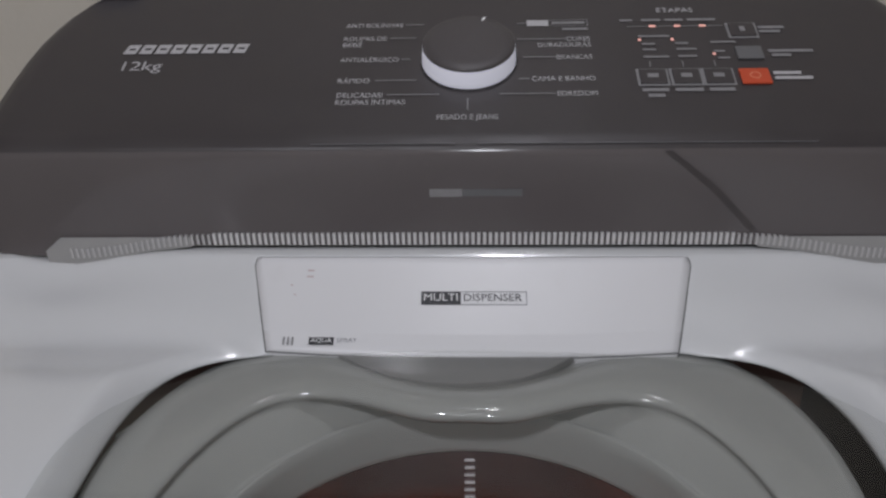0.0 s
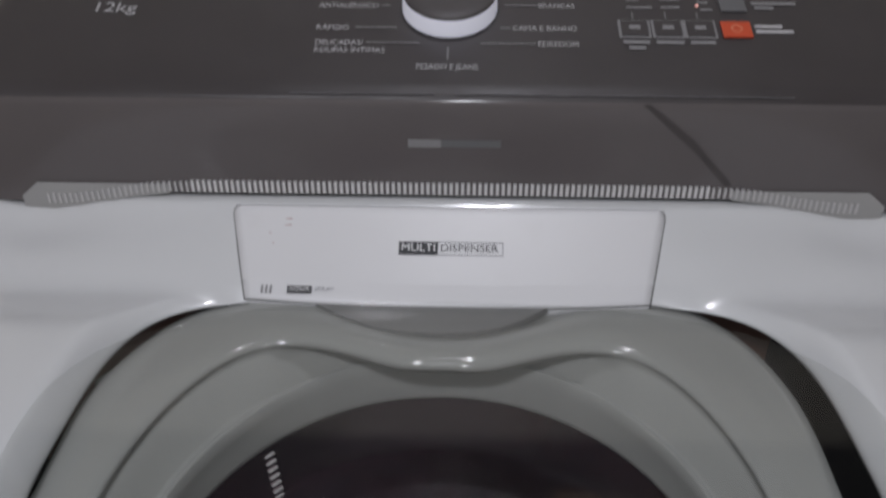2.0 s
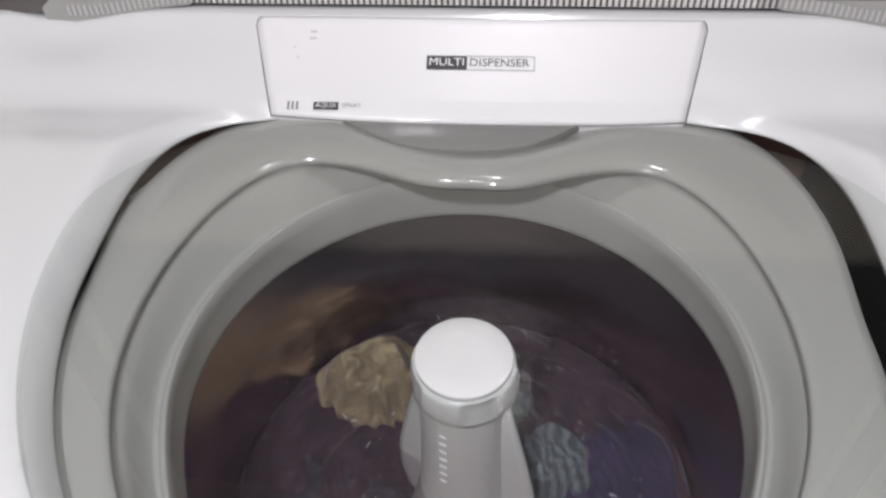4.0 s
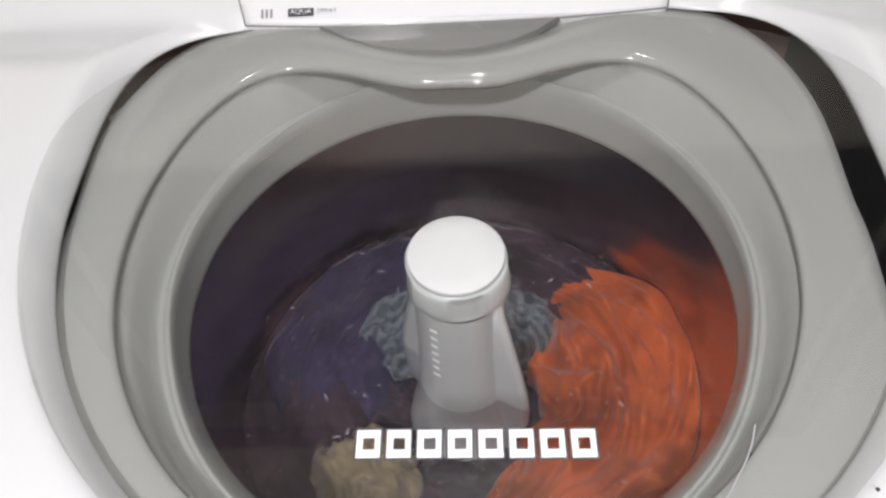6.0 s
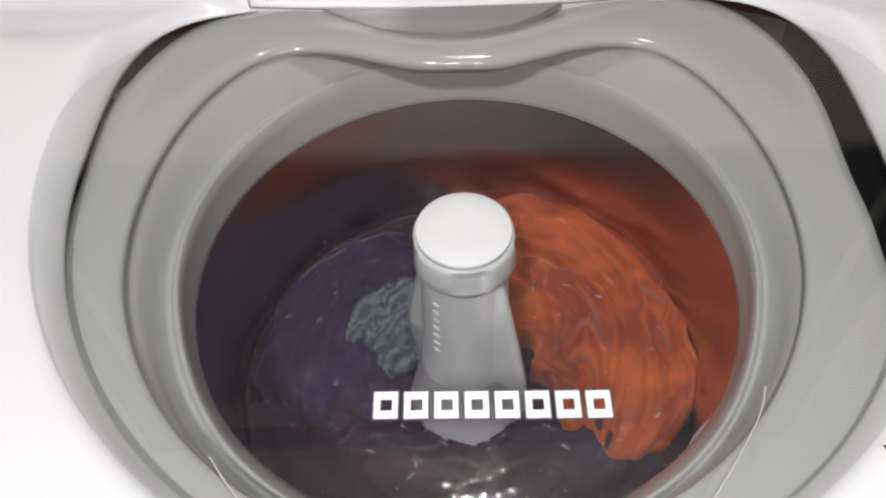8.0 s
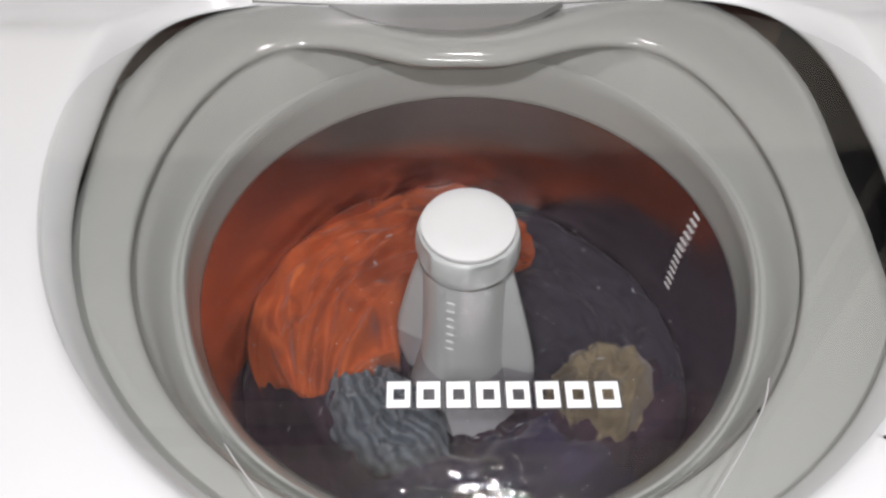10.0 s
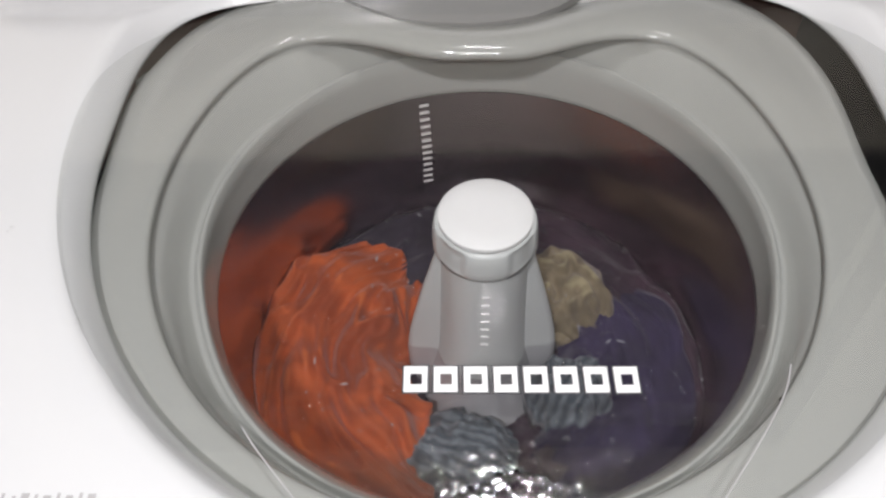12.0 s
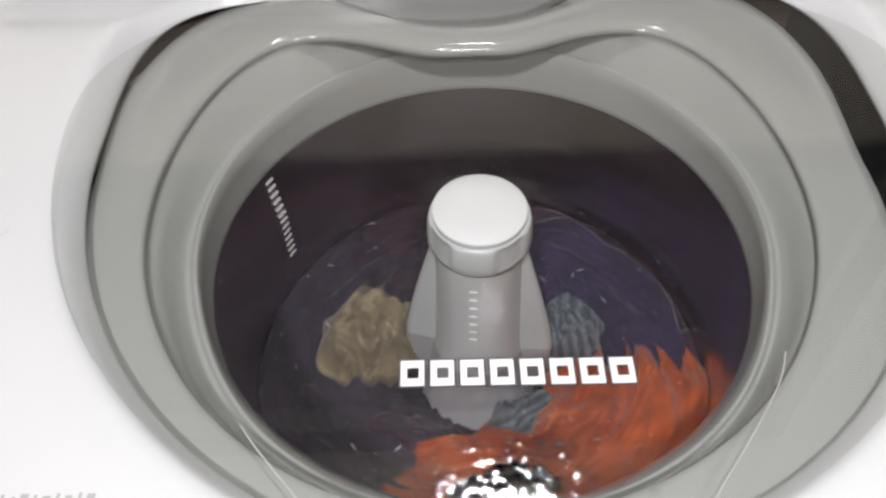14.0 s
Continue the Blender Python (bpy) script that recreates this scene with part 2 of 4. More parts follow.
def block(name, sx, sy, sz, mat, bevel=0.0, seg=2):
    """A bevelled block, centred in x and y, standing on z = 0."""
    bm = bmesh.new()
    bmesh.ops.create_cube(bm, size=1.0)
    for v in bm.verts:
        v.co = (v.co.x * sx, v.co.y * sy, (v.co.z + 0.5) * sz)
    if bevel:
        bmesh.ops.bevel(bm, geom=bm.edges[:], offset=bevel, segments=seg, affect="EDGES", profile=0.6)
    me = bpy.data.meshes.new(name)
    bm.to_mesh(me)
    bm.free()
    me.materials.append(mat)
    return me


def lettering(words, width, height, mat):
    """Words as a thin mesh in Blender's own font, fitted to a width and cap height, lower left at the origin."""
    cu = bpy.data.curves.new("words", "FONT")
    cu.body, cu.size, cu.extrude, cu.resolution_u = words, 1.0, 0.0, 3
    ob = bpy.data.objects.new("words", cu)
    scene.collection.objects.link(ob)
    bpy.context.view_layer.update()
    me = bpy.data.meshes.new_from_object(ob.evaluated_get(bpy.context.evaluated_depsgraph_get()))
    bpy.data.objects.remove(ob)
    bpy.data.curves.remove(cu)
    xs, ys = [v.co.x for v in me.vertices], [v.co.y for v in me.vertices]
    x0, kx, ky = min(xs), width / (max(xs) - min(xs)), height / 0.70
    for v in me.vertices:
        v.co = ((v.co.x - x0) * kx, v.co.y * ky, 0)
    me.materials.clear()
    me.materials.append(mat)
    return me


def put(name, me, parent, m, label=""):
    ob = part(name, me, parent, label)
    ob.matrix_basis = m
    return ob


def smooth_step(a, b, x):
    t = min(max((x - a) / (b - a), 0.0), 1.0)
    return t * t * (3 - 2 * t)


# ---- room ----
ROOM = (-1.5, 1.7, -1.9, 0.56, 2.6)


WINDOW = (-0.75, 0.75, 1.46, 2.46)


def wall_with_window(name, sx, sy, h):
    """A wall round one opening, centred in x and y, standing on z = 0."""
    wx0, wx1, wz0, wz1 = (WINDOW[0] - 0.1, WINDOW[1] - 0.1, WINDOW[2], WINDOW[3])
    xs, zs = (-sx / 2, wx0, wx1, sx / 2), (0.0, wz0, wz1, h)
    bm = bmesh.new()
    grid = {(i, j, k): bm.verts.new((xs[i], (-0.5 + k) * sy, zs[j])) for i in range(4) for j in range(4) for k in range(2)}
    for i in range(3):
        for j in range(3):
            if (i, j) != (1, 1):
                bm.faces.new([grid[q] for q in ((i, j, 0), (i + 1, j, 0), (i + 1, j + 1, 0), (i, j + 1, 0))])
                bm.faces.new([grid[q] for q in ((i, j, 1), (i, j + 1, 1), (i + 1, j + 1, 1), (i + 1, j, 1))])
    for (a, b), (c, d) in (((1, 1), (2, 1)), ((2, 1), (2, 2)), ((2, 2), (1, 2)), ((1, 2), (1, 1)), ((0, 0), (0, 3)), ((3, 3), (3, 0)), ((0, 3), (3, 3)), ((3, 0), (0, 0))):
        bm.faces.new([grid[q] for q in ((a, b, 0), (a, b, 1), (c, d, 1), (c, d, 0))])
    me = bpy.data.meshes.new(name)
    bm.to_mesh(me)
    bm.free()
    me.materials.append(PLASTER)
    return me


def night_window():
    """The dark sliding window over the machine, mirrored in the lid."""
    wx0, wx1, wz0, wz1 = WINDOW
    y = ROOM[3] + 0.05
    win = tagged(new("window_1"), "dark aluminium sliding window with night outside", "window", kind="structure")
    for sx, sz, cx, cz in ((wx1 - wx0, 0.035, 0, wz0), (wx1 - wx0, 0.035, 0, wz1 - 0.035), (0.035, wz1 - wz0 - 0.07, wx0 + 0.0175, wz0 + 0.035), (0.035, wz1 - wz0 - 0.07, wx1 - 0.0175, wz0 + 0.035), (0.045, wz1 - wz0 - 0.07, 0, wz0 + 0.035)):
        p = part("window_frame", block("window_frame", sx, 0.04, sz, SEAM, 0.002), win)
        p.location = (cx, y, cz)
    for cx in (-0.3688, 0.3688):
        p = part("pane", block("pane", 0.6875, 0.004, wz1 - wz0 - 0.072, GLASS), win)
        p.location = (cx, y, wz0 + 0.036)


def room():
    x0, x1, y0, y1, h = ROOM
    for name, sx, sy, cx, cy in (("wall_north", x1 - x0 + 0.3, 0.15, (x0 + x1) / 2, y1 + 0.075), ("wall_south", x1 - x0 + 0.3, 0.15, (x0 + x1) / 2, y0 - 0.075),
                                 ("wall_west", 0.15, y1 - y0, x0 - 0.075, (y0 + y1) / 2), ("wall_east", 0.15, y1 - y0, x1 + 0.075, (y0 + y1) / 2)):
        ob = new(name, wall_with_window(name, sx, sy, h) if name == "wall_north" else block(name, sx, sy, h, PLASTER))
        ob.location = (cx, cy, 0)
        tagged(ob, "beige painted plaster wall of the laundry room", "wall", kind="structure")
    ob = new("ceiling", block("ceiling", x1 - x0 + 0.3, y1 - y0 + 0.3, 0.12, CEILING))
    ob.location = ((x0 + x1) / 2, (y0 + y1) / 2, h)
    tagged(ob, "plain off-white painted ceiling", "ceiling", kind="structure")
    ob = new("floor", block("floor", x1 - x0 + 0.3, y1 - y0 + 0.3, 0.1, GROUT))
    ob.location = ((x0 + x1) / 2, (y0 + y1) / 2, -0.104)
    tagged(ob, "beige ceramic tiled laundry floor", "floor", kind="structure")
    step = 0.4
    tile = block("tile", step - 0.005, step - 0.005, 0.006, TILE, 0.0015, 1)
    for i in range(8):
        for j in range(6):
            t = part("tile", tile, ob)
            t.location = (-1.4 + i * step, -1.0 + j * step, 0.098)
    for bx, by, _, _ in BULBS:
        lamp = tagged(new("ceiling_lamp"), "small white ceiling lamp with a bare bulb", "lamp")
        lamp.location = (bx, by, 2.6)
        part("base_plate", lathe("base_plate", [(0.001, 0), (0.06, 0), (0.062, -0.012), (0.05, -0.024), (0.02, -0.03)], WHITE_PLASTIC, 32), lamp)
        part("socket", lathe("socket", [(0.014, -0.02), (0.018, -0.05), (0.02, -0.075), (0.03, -0.095)], WHITE_PLASTIC, 24), lamp)
        glass = part("bulb", lathe("bulb", [(0.022, -0.085), (0.032, -0.11), (0.036, -0.135), (0.030, -0.16), (0.014, -0.175), (0.001, -0.178)], BULB, 24), lamp)
        glass.visible_shadow = False


# ---- washing machine ----
OX, OY = 0.008, 0.04
DECK = 0.9215


def rim(a, grow=0.0):
    """A point of the loading opening's outline at angle a, moved outward by grow."""
    c, s = math.cos(a), math.sin(a)
    n, b = (2.0, 0.24 + grow) if s < 0 else (4.0, 0.155 + grow)
    w = 0.222 + grow
    r = (abs(c / w) ** n + abs(s / b) ** n) ** (-1 / n)
    return OX + r * c, OY + r * s


def deck_z(x, y, base):
    """The cover's height: level round the opening, rising towards the console, with a dip at each console corner."""
    w = smooth_step(0.125, 0.187, y)
    ramp = 0.9005 + 0.006 * smooth_step(0.120, 0.215, abs(x)) * (1 - smooth_step(0.20, 0.25, y)) + 0.55 * max(y - 0.187, 0.0) - 0.010 * math.exp(-((abs(x) - 0.30) / 0.04) ** 2) * smooth_step(0.2, 0.25, y)
    return base * (1 - w) + ramp * w


def top_cover(machine):
    seg = 192
    x0, x1, y0, y1 = -0.368, 0.368, -0.36, 0.262
    loops = []
    for grow, base in ((0.030, 0.8990), (0.003, 0.8985), (0.0004, 0.8995), (0.0, 0.9025), (0.0012, 0.9060), (0.0045, 0.9118), (0.0085, 0.9178), (0.0115, 0.9205), (0.016, DECK)):
        loop = []
        for j in range(seg):
            a = 2 * math.pi * j / seg
            x, y = rim(a, grow)
            w = smooth_step(0.125, 0.187, y)
            z = deck_z(x, y, DECK) - (DECK - base) * (1 - 0.75 * w)
            loop.append((x, y, z))
        loops.append(loop)
    inner = loops[-1]
    for k in range(1, 15):
        t = k / 14
        loop = []
        for j in range(seg):
            px, py, _ = inner[j]
            dx, dy = px - OX, py - OY
            q = min(((x1 if dx > 0 else x0) - OX) / dx if abs(dx) > 1e-6 else 1e9, ((y1 if dy > 0 else y0) - OY) / dy if abs(dy) > 1e-6 else 1e9)
            x, y = px + (OX + dx * q - px) * t, py + (OY + dy * q - py) * t
            z = deck_z(x, y, DECK)
            edge = min(x - x0, x1 - x, y - y0)
            z -= 0.014 * (1 - smooth_step(0.0, 0.022, edge)) * (1 - smooth_step(0.12, 0.24, y))
            loop.append((x, y, z))
        loops.append(loop)
    loops.append([(x, y, 0.885) for x, y, _ in loops[-1]])
    vs = [v for loop in loops for v in loop]
    part("top_cover", mesh_of("top_cover", vs, sheet_faces(len(loops), seg, True), WHITE), machine, "glossy white enamelled top cover round the opening")
    # cabinet below
    for name, sx, sy, cx, cy in (("side_panel", 0.012, 0.80, -0.360, 0.045), ("side_panel", 0.012, 0.80, 0.360, 0.045), ("front_panel", 0.708, 0.012, 0.0, -0.352), ("back_panel", 0.708, 0.012, 0.0, 0.44)):
        p = part(name, block(name, sx, sy, 0.862, WHITE, 0.003), machine)
        p.location = (cx, cy, 0.03)
    for cx in (-0.30, 0.30):
        for cy in (-0.30, 0.39):
            p = part("foot", lathe("foot", [(0.001, 0), (0.022, 0), (0.024, 0.008), (0.016, 0.014), (0.016, 0.034), (0.001, 0.034)], SEAM, 20), machine)
            p.location = (cx, cy, 0)


def dispenser_point(u, v, lift):
    """u across -1..1, v from the lower lip (0) to the upper edge (1)."""
    y = 0.1875 + (0.2515 - 0.1875) * v - 0.0045 * (1 - v) * (1 - u * u)
    x = 0.0003 + u * (0.1395 + (0.158 - 0.1395) * v)
    return x, y, 0.9005 + 0.55 * (y - 0.187) + lift


def dispenser(machine):
    nu, nv = 49, 13
    drawer = None
    for name, grow, lift, mat in (("gap", 0.0010, 0.0014, SEAM_GREY), ("dispenser_drawer", 0.0, 0.0030, WHITE_PLASTIC)):
        vs, top = [], []
        vv = [0, 0.02, 0.05, 0.10, 0.17, 0.185, 0.2, 0.35, 0.5, 0.7, 0.9, 0.97, 1.0]
        for i, v in enumerate(vv):
            for j in range(nu):
                u = -1 + 2 * j / (nu - 1)
                us = u
                vc = v
                x, y, z = dispenser_point(us, vc, lift)
                # rounded upper corners
                if v > 0.9:
                    x -= math.copysign(0.004 * ((v - 0.9) / 0.1) ** 2 * (abs(u) > 0.96), x) if abs(u) > 0.96 else 0
                if v < 0.18:
                    z -= 0.0022 * (0.18 - v) / 0.18
                x += math.copysign(grow, u) * abs(u)
                y += grow * (1 if v > 0.5 else -0.2)
                if name == "dispenser_drawer" and (i in (0, len(vv) - 1) or j in (0, nu - 1)):
                    z -= 0.0008
                vs.append((x, y, z))
        n = len(vs)
        fs = sheet_faces(len(vv), nu)
        border = [j for j in range(nu)] + [i * nu + nu - 1 for i in range(1, len(vv))] + [(len(vv) - 1) * nu + j for j in range(nu - 2, -1, -1)] + [i * nu for i in range(len(vv) - 2, 0, -1)]
        drop = 0.010 if name == "dispenser_drawer" else 0.004
        for b in border:
            vs.append((vs[b][0], vs[b][1] + (0.002 if vs[b][1] < 0.2 else 0), vs[b][2] - drop))
        m = len(border)
        for k in range(m):
            fs.append((border[(k + 1) % m], border[k], n + k, n + (k + 1) % m))
        me = mesh_of(name, vs, fs, mat)
        if name == "gap":
            part("drawer_gap", me, machine)
        else:
            drawer = part("dispenser_drawer", me, machine, "white plastic dispenser drawer front with printed labels")
    slope = math.degrees(math.atan(0.55))

    def at(x, y, lift=0.0031):
        return pose(x, y, 0.9005 + 0.55 * (y - 0.187) + lift, slope, 0, 0)

    put("label_plate", block("label_plate", 0.0278, 0.0106, 0.0002, INK), drawer, at(-0.0202, 0.2205, 0.0032), "black label box")
    put("label_word", lettering("MULTI", 0.0235, 0.0058, PRINT_WHITE), drawer, at(-0.0320, 0.2180, 0.0042))
    frame_w, frame_h = 0.0462, 0.0106
    for w, h, cx, cy in ((frame_w, 0.0006, 0.0168, 0.2205 + 0.0045), (frame_w, 0.0006, 0.0168, 0.2205 - 0.0045), (0.0006, frame_h, 0.0396, 0.2205)):
        put("label_line", block("label_line", w, h, 0.0002, GREY_INK), drawer, at(cx, cy, 0.0032))
    put("label_word", lettering("DISPENSER", 0.0405, 0.0058, INK), drawer, at(-0.0042, 0.2180, 0.0040))
    put("label_plate", block("label_plate", 0.0172, 0.0056, 0.0002, INK), drawer, at(-0.1015, 0.1915, 0.0026), "small black label box")
    put("label_word", lettering("AQUA", 0.0145, 0.0032, PRINT_WHITE), drawer, at(-0.1088, 0.1901, 0.0034))
    put("label_word", lettering("SPRAY", 0.0135, 0.0030, GREY_INK), drawer, at(-0.0905, 0.1903, 0.0034))
    for x, y, w in ((-0.1145, 0.2405, 0.0045), (-0.1145, 0.2360, 0.0050), (-0.1270, 0.2300, 0.0012), (-0.124, 0.2230, 0.0012)):
        put("smudge", block("smudge", w, 0.0012, 0.0001, SMUDGE), drawer, at(x, y, 0.0031))
    for k in range(3):
        put("label_line", block("label_line", 0.0014, 0.006, 0.0002, PRINT_DIM), drawer, at(-0.1275 + 0.003 * k, 0.1915, 0.0026))


FOLD_Y, FOLD_Z, TILT = 0.261, 1.0202, 20.0
RISE = math.tan(radians(TILT))


def console(machine):
    prof = [(0.2585, 0.935, 0.347), (0.2582, 0.960, 0.349), (0.2583, 0.990, 0.352), (0.2590, 1.012, 0.354), (0.2600, 1.0175, 0.3545), (0.2622, 1.0205, 0.355)]
    for y, hw in ((0.275, 0.355), (0.30, 0.3545), (0.33, 0.3535), (0.36, 0.351), (0.385, 0.347), (0.405, 0.341), (0.42, 0.335), (0.435, 0.326), (0.445, 0.317), (0.452, 0.306), (0.456, 0.294)):
        prof.append((y, FOLD_Z + RISE * (y - FOLD_Y), hw))
    prof += [(0.462, 1.086, 0.292), (0.465, 1.078, 0.292)]
    nu = 81
    vs = []
    for y, z, hw in prof:
        for j in range(nu):
            u = -1 + 2 * j / (nu - 1)
            x = hw * u
            zz = z
            if z < 0.95:
                zz = z + 0.009 * (1 - smooth_step(0.20, 0.27, abs(x)))
            vs.append((x, y, zz - (0.004 * max(abs(u) - 0.985, 0) / 0.015 if y > 0.262 else 0)))
    fs = sheet_faces(len(prof), nu, flip=False)
    n = len(vs)
    border = [i * nu + nu - 1 for i in range(len(prof))] + [(len(prof) - 1) * nu + j for j in range(nu - 2, -1, -1)] + [i * nu for i in range(len(prof) - 2, -1, -1)]
    for b in border:
        vs.append((vs[b][0], vs[b][1], 0.925))
    for k in range(len(border) - 1):
        fs.append((border[k + 1], border[k], n + k, n + k + 1))
    me = mesh_of("console", vs, fs, CONSOLE)
    me.materials.append(PANEL)
    for p in me.polygons:
        if p.center.y < 0.2605 and abs(p.normal.y) > 0.5:
            p.material_index = 1
    body = part("console", me, machine, "charcoal plastic control console with glossy lower face")

    def at(x, y, lift=0.0008, turn=0.0):
        return pose(x, y, FOLD_Z + RISE * (y - FOLD_Y) + lift, TILT, 0, 0) @ pose(0, 0, 0, 0, 0, turn)

    def words(text, x, y, w, h, mat=PRINT, right=False):
        put("panel_word", lettering(text, w, h, mat), body, at(x - (w if right else 0), y))

    def bar(x, y, w, h, mat=PRINT_DIM, lift=0.0007):
        put("print_bar", block("print_bar", w, h, 0.0002, mat), body, at(x, y, lift))

    # fold highlight
    for x, w in ((-0.06, 0.10), (0.12, 0.23)):
        put("edge_line", block("edge_line", w, 0.0007, 0.0004, GREY_KEY), body, at(x, 0.2622, 0.0004))
    # maker's mark as eight plain slanted shapes
    for k in range(8):
        sh = mesh_of("mark", [(0, 0, 0), (0.0100, 0, 0), (0.0122, 0.0118, 0), (0.0022, 0.0118, 0), (0.0036, 0.0045, 0.0002), (0.0088, 0.0045, 0.0002), (0.0093, 0.0070, 0.0002), (0.0041, 0.0070, 0.0002)],
                     [(0, 1, 5, 4), (1, 2, 6, 5), (2, 3, 7, 6), (3, 0, 4, 7)], PRINT, False)
        put("maker_mark", sh, body, at(-0.2735 + 0.01245 * k, 0.3635, 0.0008), "pale plain shape of the maker's mark" if k == 0 else "")
    words("12kg", -0.2690, 0.3435, 0.0310, 0.0115)
    # programme names round the knob
    H = 0.0056
    left = [(("ANTI BOLINHAS",), 0.3935, -0.100, (0.0455,), (-0.052, -0.038)), (("ROUPAS DE", "BEBÊ"), 0.3765, -0.100, (0.034, 0.0155), (-0.063, -0.043)), (("ANTIALÉRGICO",), 0.3505, -0.100, (0.045,), (-0.053, -0.046)),
            (("RÁPIDO",), 0.3260, -0.099, (0.024,), (-0.071, -0.040)), (("DELICADAS/", "ROUPAS ÍNTIMAS"), 0.3100, -0.098, (0.0345, 0.0510), (-0.061, -0.0225))]
    for lines, y, x, ws, (la, lb) in left:
        for k, (text, w) in enumerate(zip(lines, ws)):
            words(text, x, y - 0.0078 * k, w, H)
        bar((la + lb) / 2, y + 0.0028, lb - la, 0.0009)
    right = [(("CORES", "DURADOURAS"), 0.3735, (0.018, 0.0405), (0.036, 0.074)), (("BRANCAS",), 0.3515, (0.027,), (0.040, 0.065)), (("CAMA E BANHO",), 0.3265, (0.0470,), (0.036, 0.044)), (("EDREDOM",), 0.3100, (0.029,), (0.0215, 0.062))]
    for lines, y, ws, (la, lb) in right:
        for k, (text, w) in enumerate(zip(lines, ws)):
            words(text, 0.0925, y - 0.0072 * k, w, H, right=True)
        bar((la + lb) / 2, y + 0.0028, lb - la, 0.0009)
    words("PESADO E JEANS", -0.0235, 0.2860, 0.0435, H)
    bar(-0.0016, 0.3020, 0.0010, 0.013)
    words("PROGRAMAS", -0.0225, 0.4330, 0.044, H)
    bar(0.0530, 0.3965, 0.0170, 0.0078, PRINT)
    for w, h, cx, cy in ((0.031, 0.0006, 0.0772, 0.4002), (0.031, 0.0006, 0.0772, 0.3928), (0.0006, 0.0078, 0.0924, 0.3965), (0.026, 0.0032, 0.0772, 0.3965), (0.020, 0.003, 0.082, 0.3885)):
        bar(cx, cy, w, h)
    bar(0.040, 0.3965, 0.008, 0.0007)
    # knob
    knob = part("knob", lathe("knob", [(0.0352, -0.001), (0.0358, 0.0), (0.0357, 0.002), (0.0350, 0.0130), (0.0346, 0.0145)], KNOB_RING, 72), body, "lit white ring of the programme knob")
    knob.matrix_basis = at(-0.0012, 0.3515, 0.001)
    cap = part("knob_cap", lathe("knob_cap", [(0.0348, 0.0140), (0.0346, 0.0153), (0.0335, 0.0163), (0.026, 0.0167), (0.013, 0.0168), (0.0004, 0.0168)], KNOB_TOP, 72), body, "charcoal knob face")
    cap.matrix_basis = at(-0.0012, 0.3515, 0.001)
    put("knob_pointer", block("knob_pointer", 0.0022, 0.0085, 0.0003, PRINT_WHITE, 0.0001, 1), body, at(-0.0012, 0.3515, 0.0203) @ pose(0.0105, 0.0215, -0.0019, 0, 0, -22))
    put("knob_shadow_gap", lathe("knob_shadow_gap", [(0.0350, 0.0), (0.0370, 0.0)], SEAM, 72), body, at(-0.0012, 0.3515, 0.0006))

    # keys
    def key(x, y, w=0.0200, d=0.0170, mat=CONSOLE, ring=True):
        if ring:
            put("key_frame", block("key_frame", w + 0.0034, d + 0.0034, 0.0006, PRINT_DIM, 0.0003, 1), body, at(x, y, 0.0004))
        return put("key", block("key", w, d, 0.0016, mat, 0.0006, 2), body, at(x, y, 0.0004))

    for x in (0.1345, 0.1588, 0.1823):
        key(x, 0.3295)
        bar(x, 0.3295, 0.008, 0.0045, PRINT_DIM, 0.0021)
        bar(x, 0.3445, 0.0008, 0.007)
    key(0.2107, 0.3840)
    bar(0.2107, 0.3840, 0.004, 0.006, PRINT_DIM, 0.0021)
    key(0.2103, 0.3560, 0.0195, 0.0155, GREY_KEY, False)
    key(0.2085, 0.3290, 0.0215, 0.0175, RED_KEY, False)
    put("key_sign", lathe("key_sign", [(0.0030, 0), (0.0042, 0.0002), (0.0042, 0)], KEY_MARK, 20), body, at(0.2085, 0.3288, 0.0021))
    for x, w, t in ((0.1345, 0.019, 2), (0.1588, 0.020, 1), (0.1823, 0.018, 1)):
        bar(x, 0.3155, w, 0.0036)
        if t == 2:
            bar(x, 0.3095, 0.012, 0.0036)
    words("ETAPAS", 0.1490, 0.4085, 0.0285, 0.0062)
    for x, w in ((0.123, 0.010), (0.1425, 0.015), (0.1605, 0.014), (0.182, 0.022)):
        bar(x, 0.3985, w, 0.0028)
    bar(0.160, 0.3905, 0.074, 0.0006)
    for x in (0.1425, 0.1620, 0.1815):
        put("led", block("led", 0.0050, 0.0024, 0.0005, LED, 0.0002, 1), body, at(x, 0.3905, 0.0007))
    for x, y in ((0.1305, 0.3735), (0.1555, 0.3735), (0.1840, 0.3555)):
        put("led", block("led", 0.0024, 0.0026, 0.0005, LED, 0.0002, 1), body, at(x, y, 0.0007))
    bar(0.1420, 0.3780, 0.024, 0.0022)
    for x, y, w in ((0.1365, 0.3685, 0.010), (0.1365, 0.3615, 0.010), (0.1405, 0.3530, 0.019), (0.1620, 0.3690, 0.010), (0.1645, 0.3620, 0.015), (0.1640, 0.3535, 0.014), (0.1885, 0.3590, 0.008), (0.1905, 0.3510, 0.009), (0.1935, 0.3700, 0.019)):
        bar(x, y, w, 0.0022)
    for x, y, w in ((0.2335, 0.3875, 0.020), (0.2315, 0.3825, 0.016), (0.2415, 0.3585, 0.033), (0.2335, 0.3535, 0.014), (0.2325, 0.3330, 0.020), (0.2360, 0.3275, 0.027)):
        bar(x, y, w, 0.0034, PRINT if y < 0.34 else PRINT_DIM)
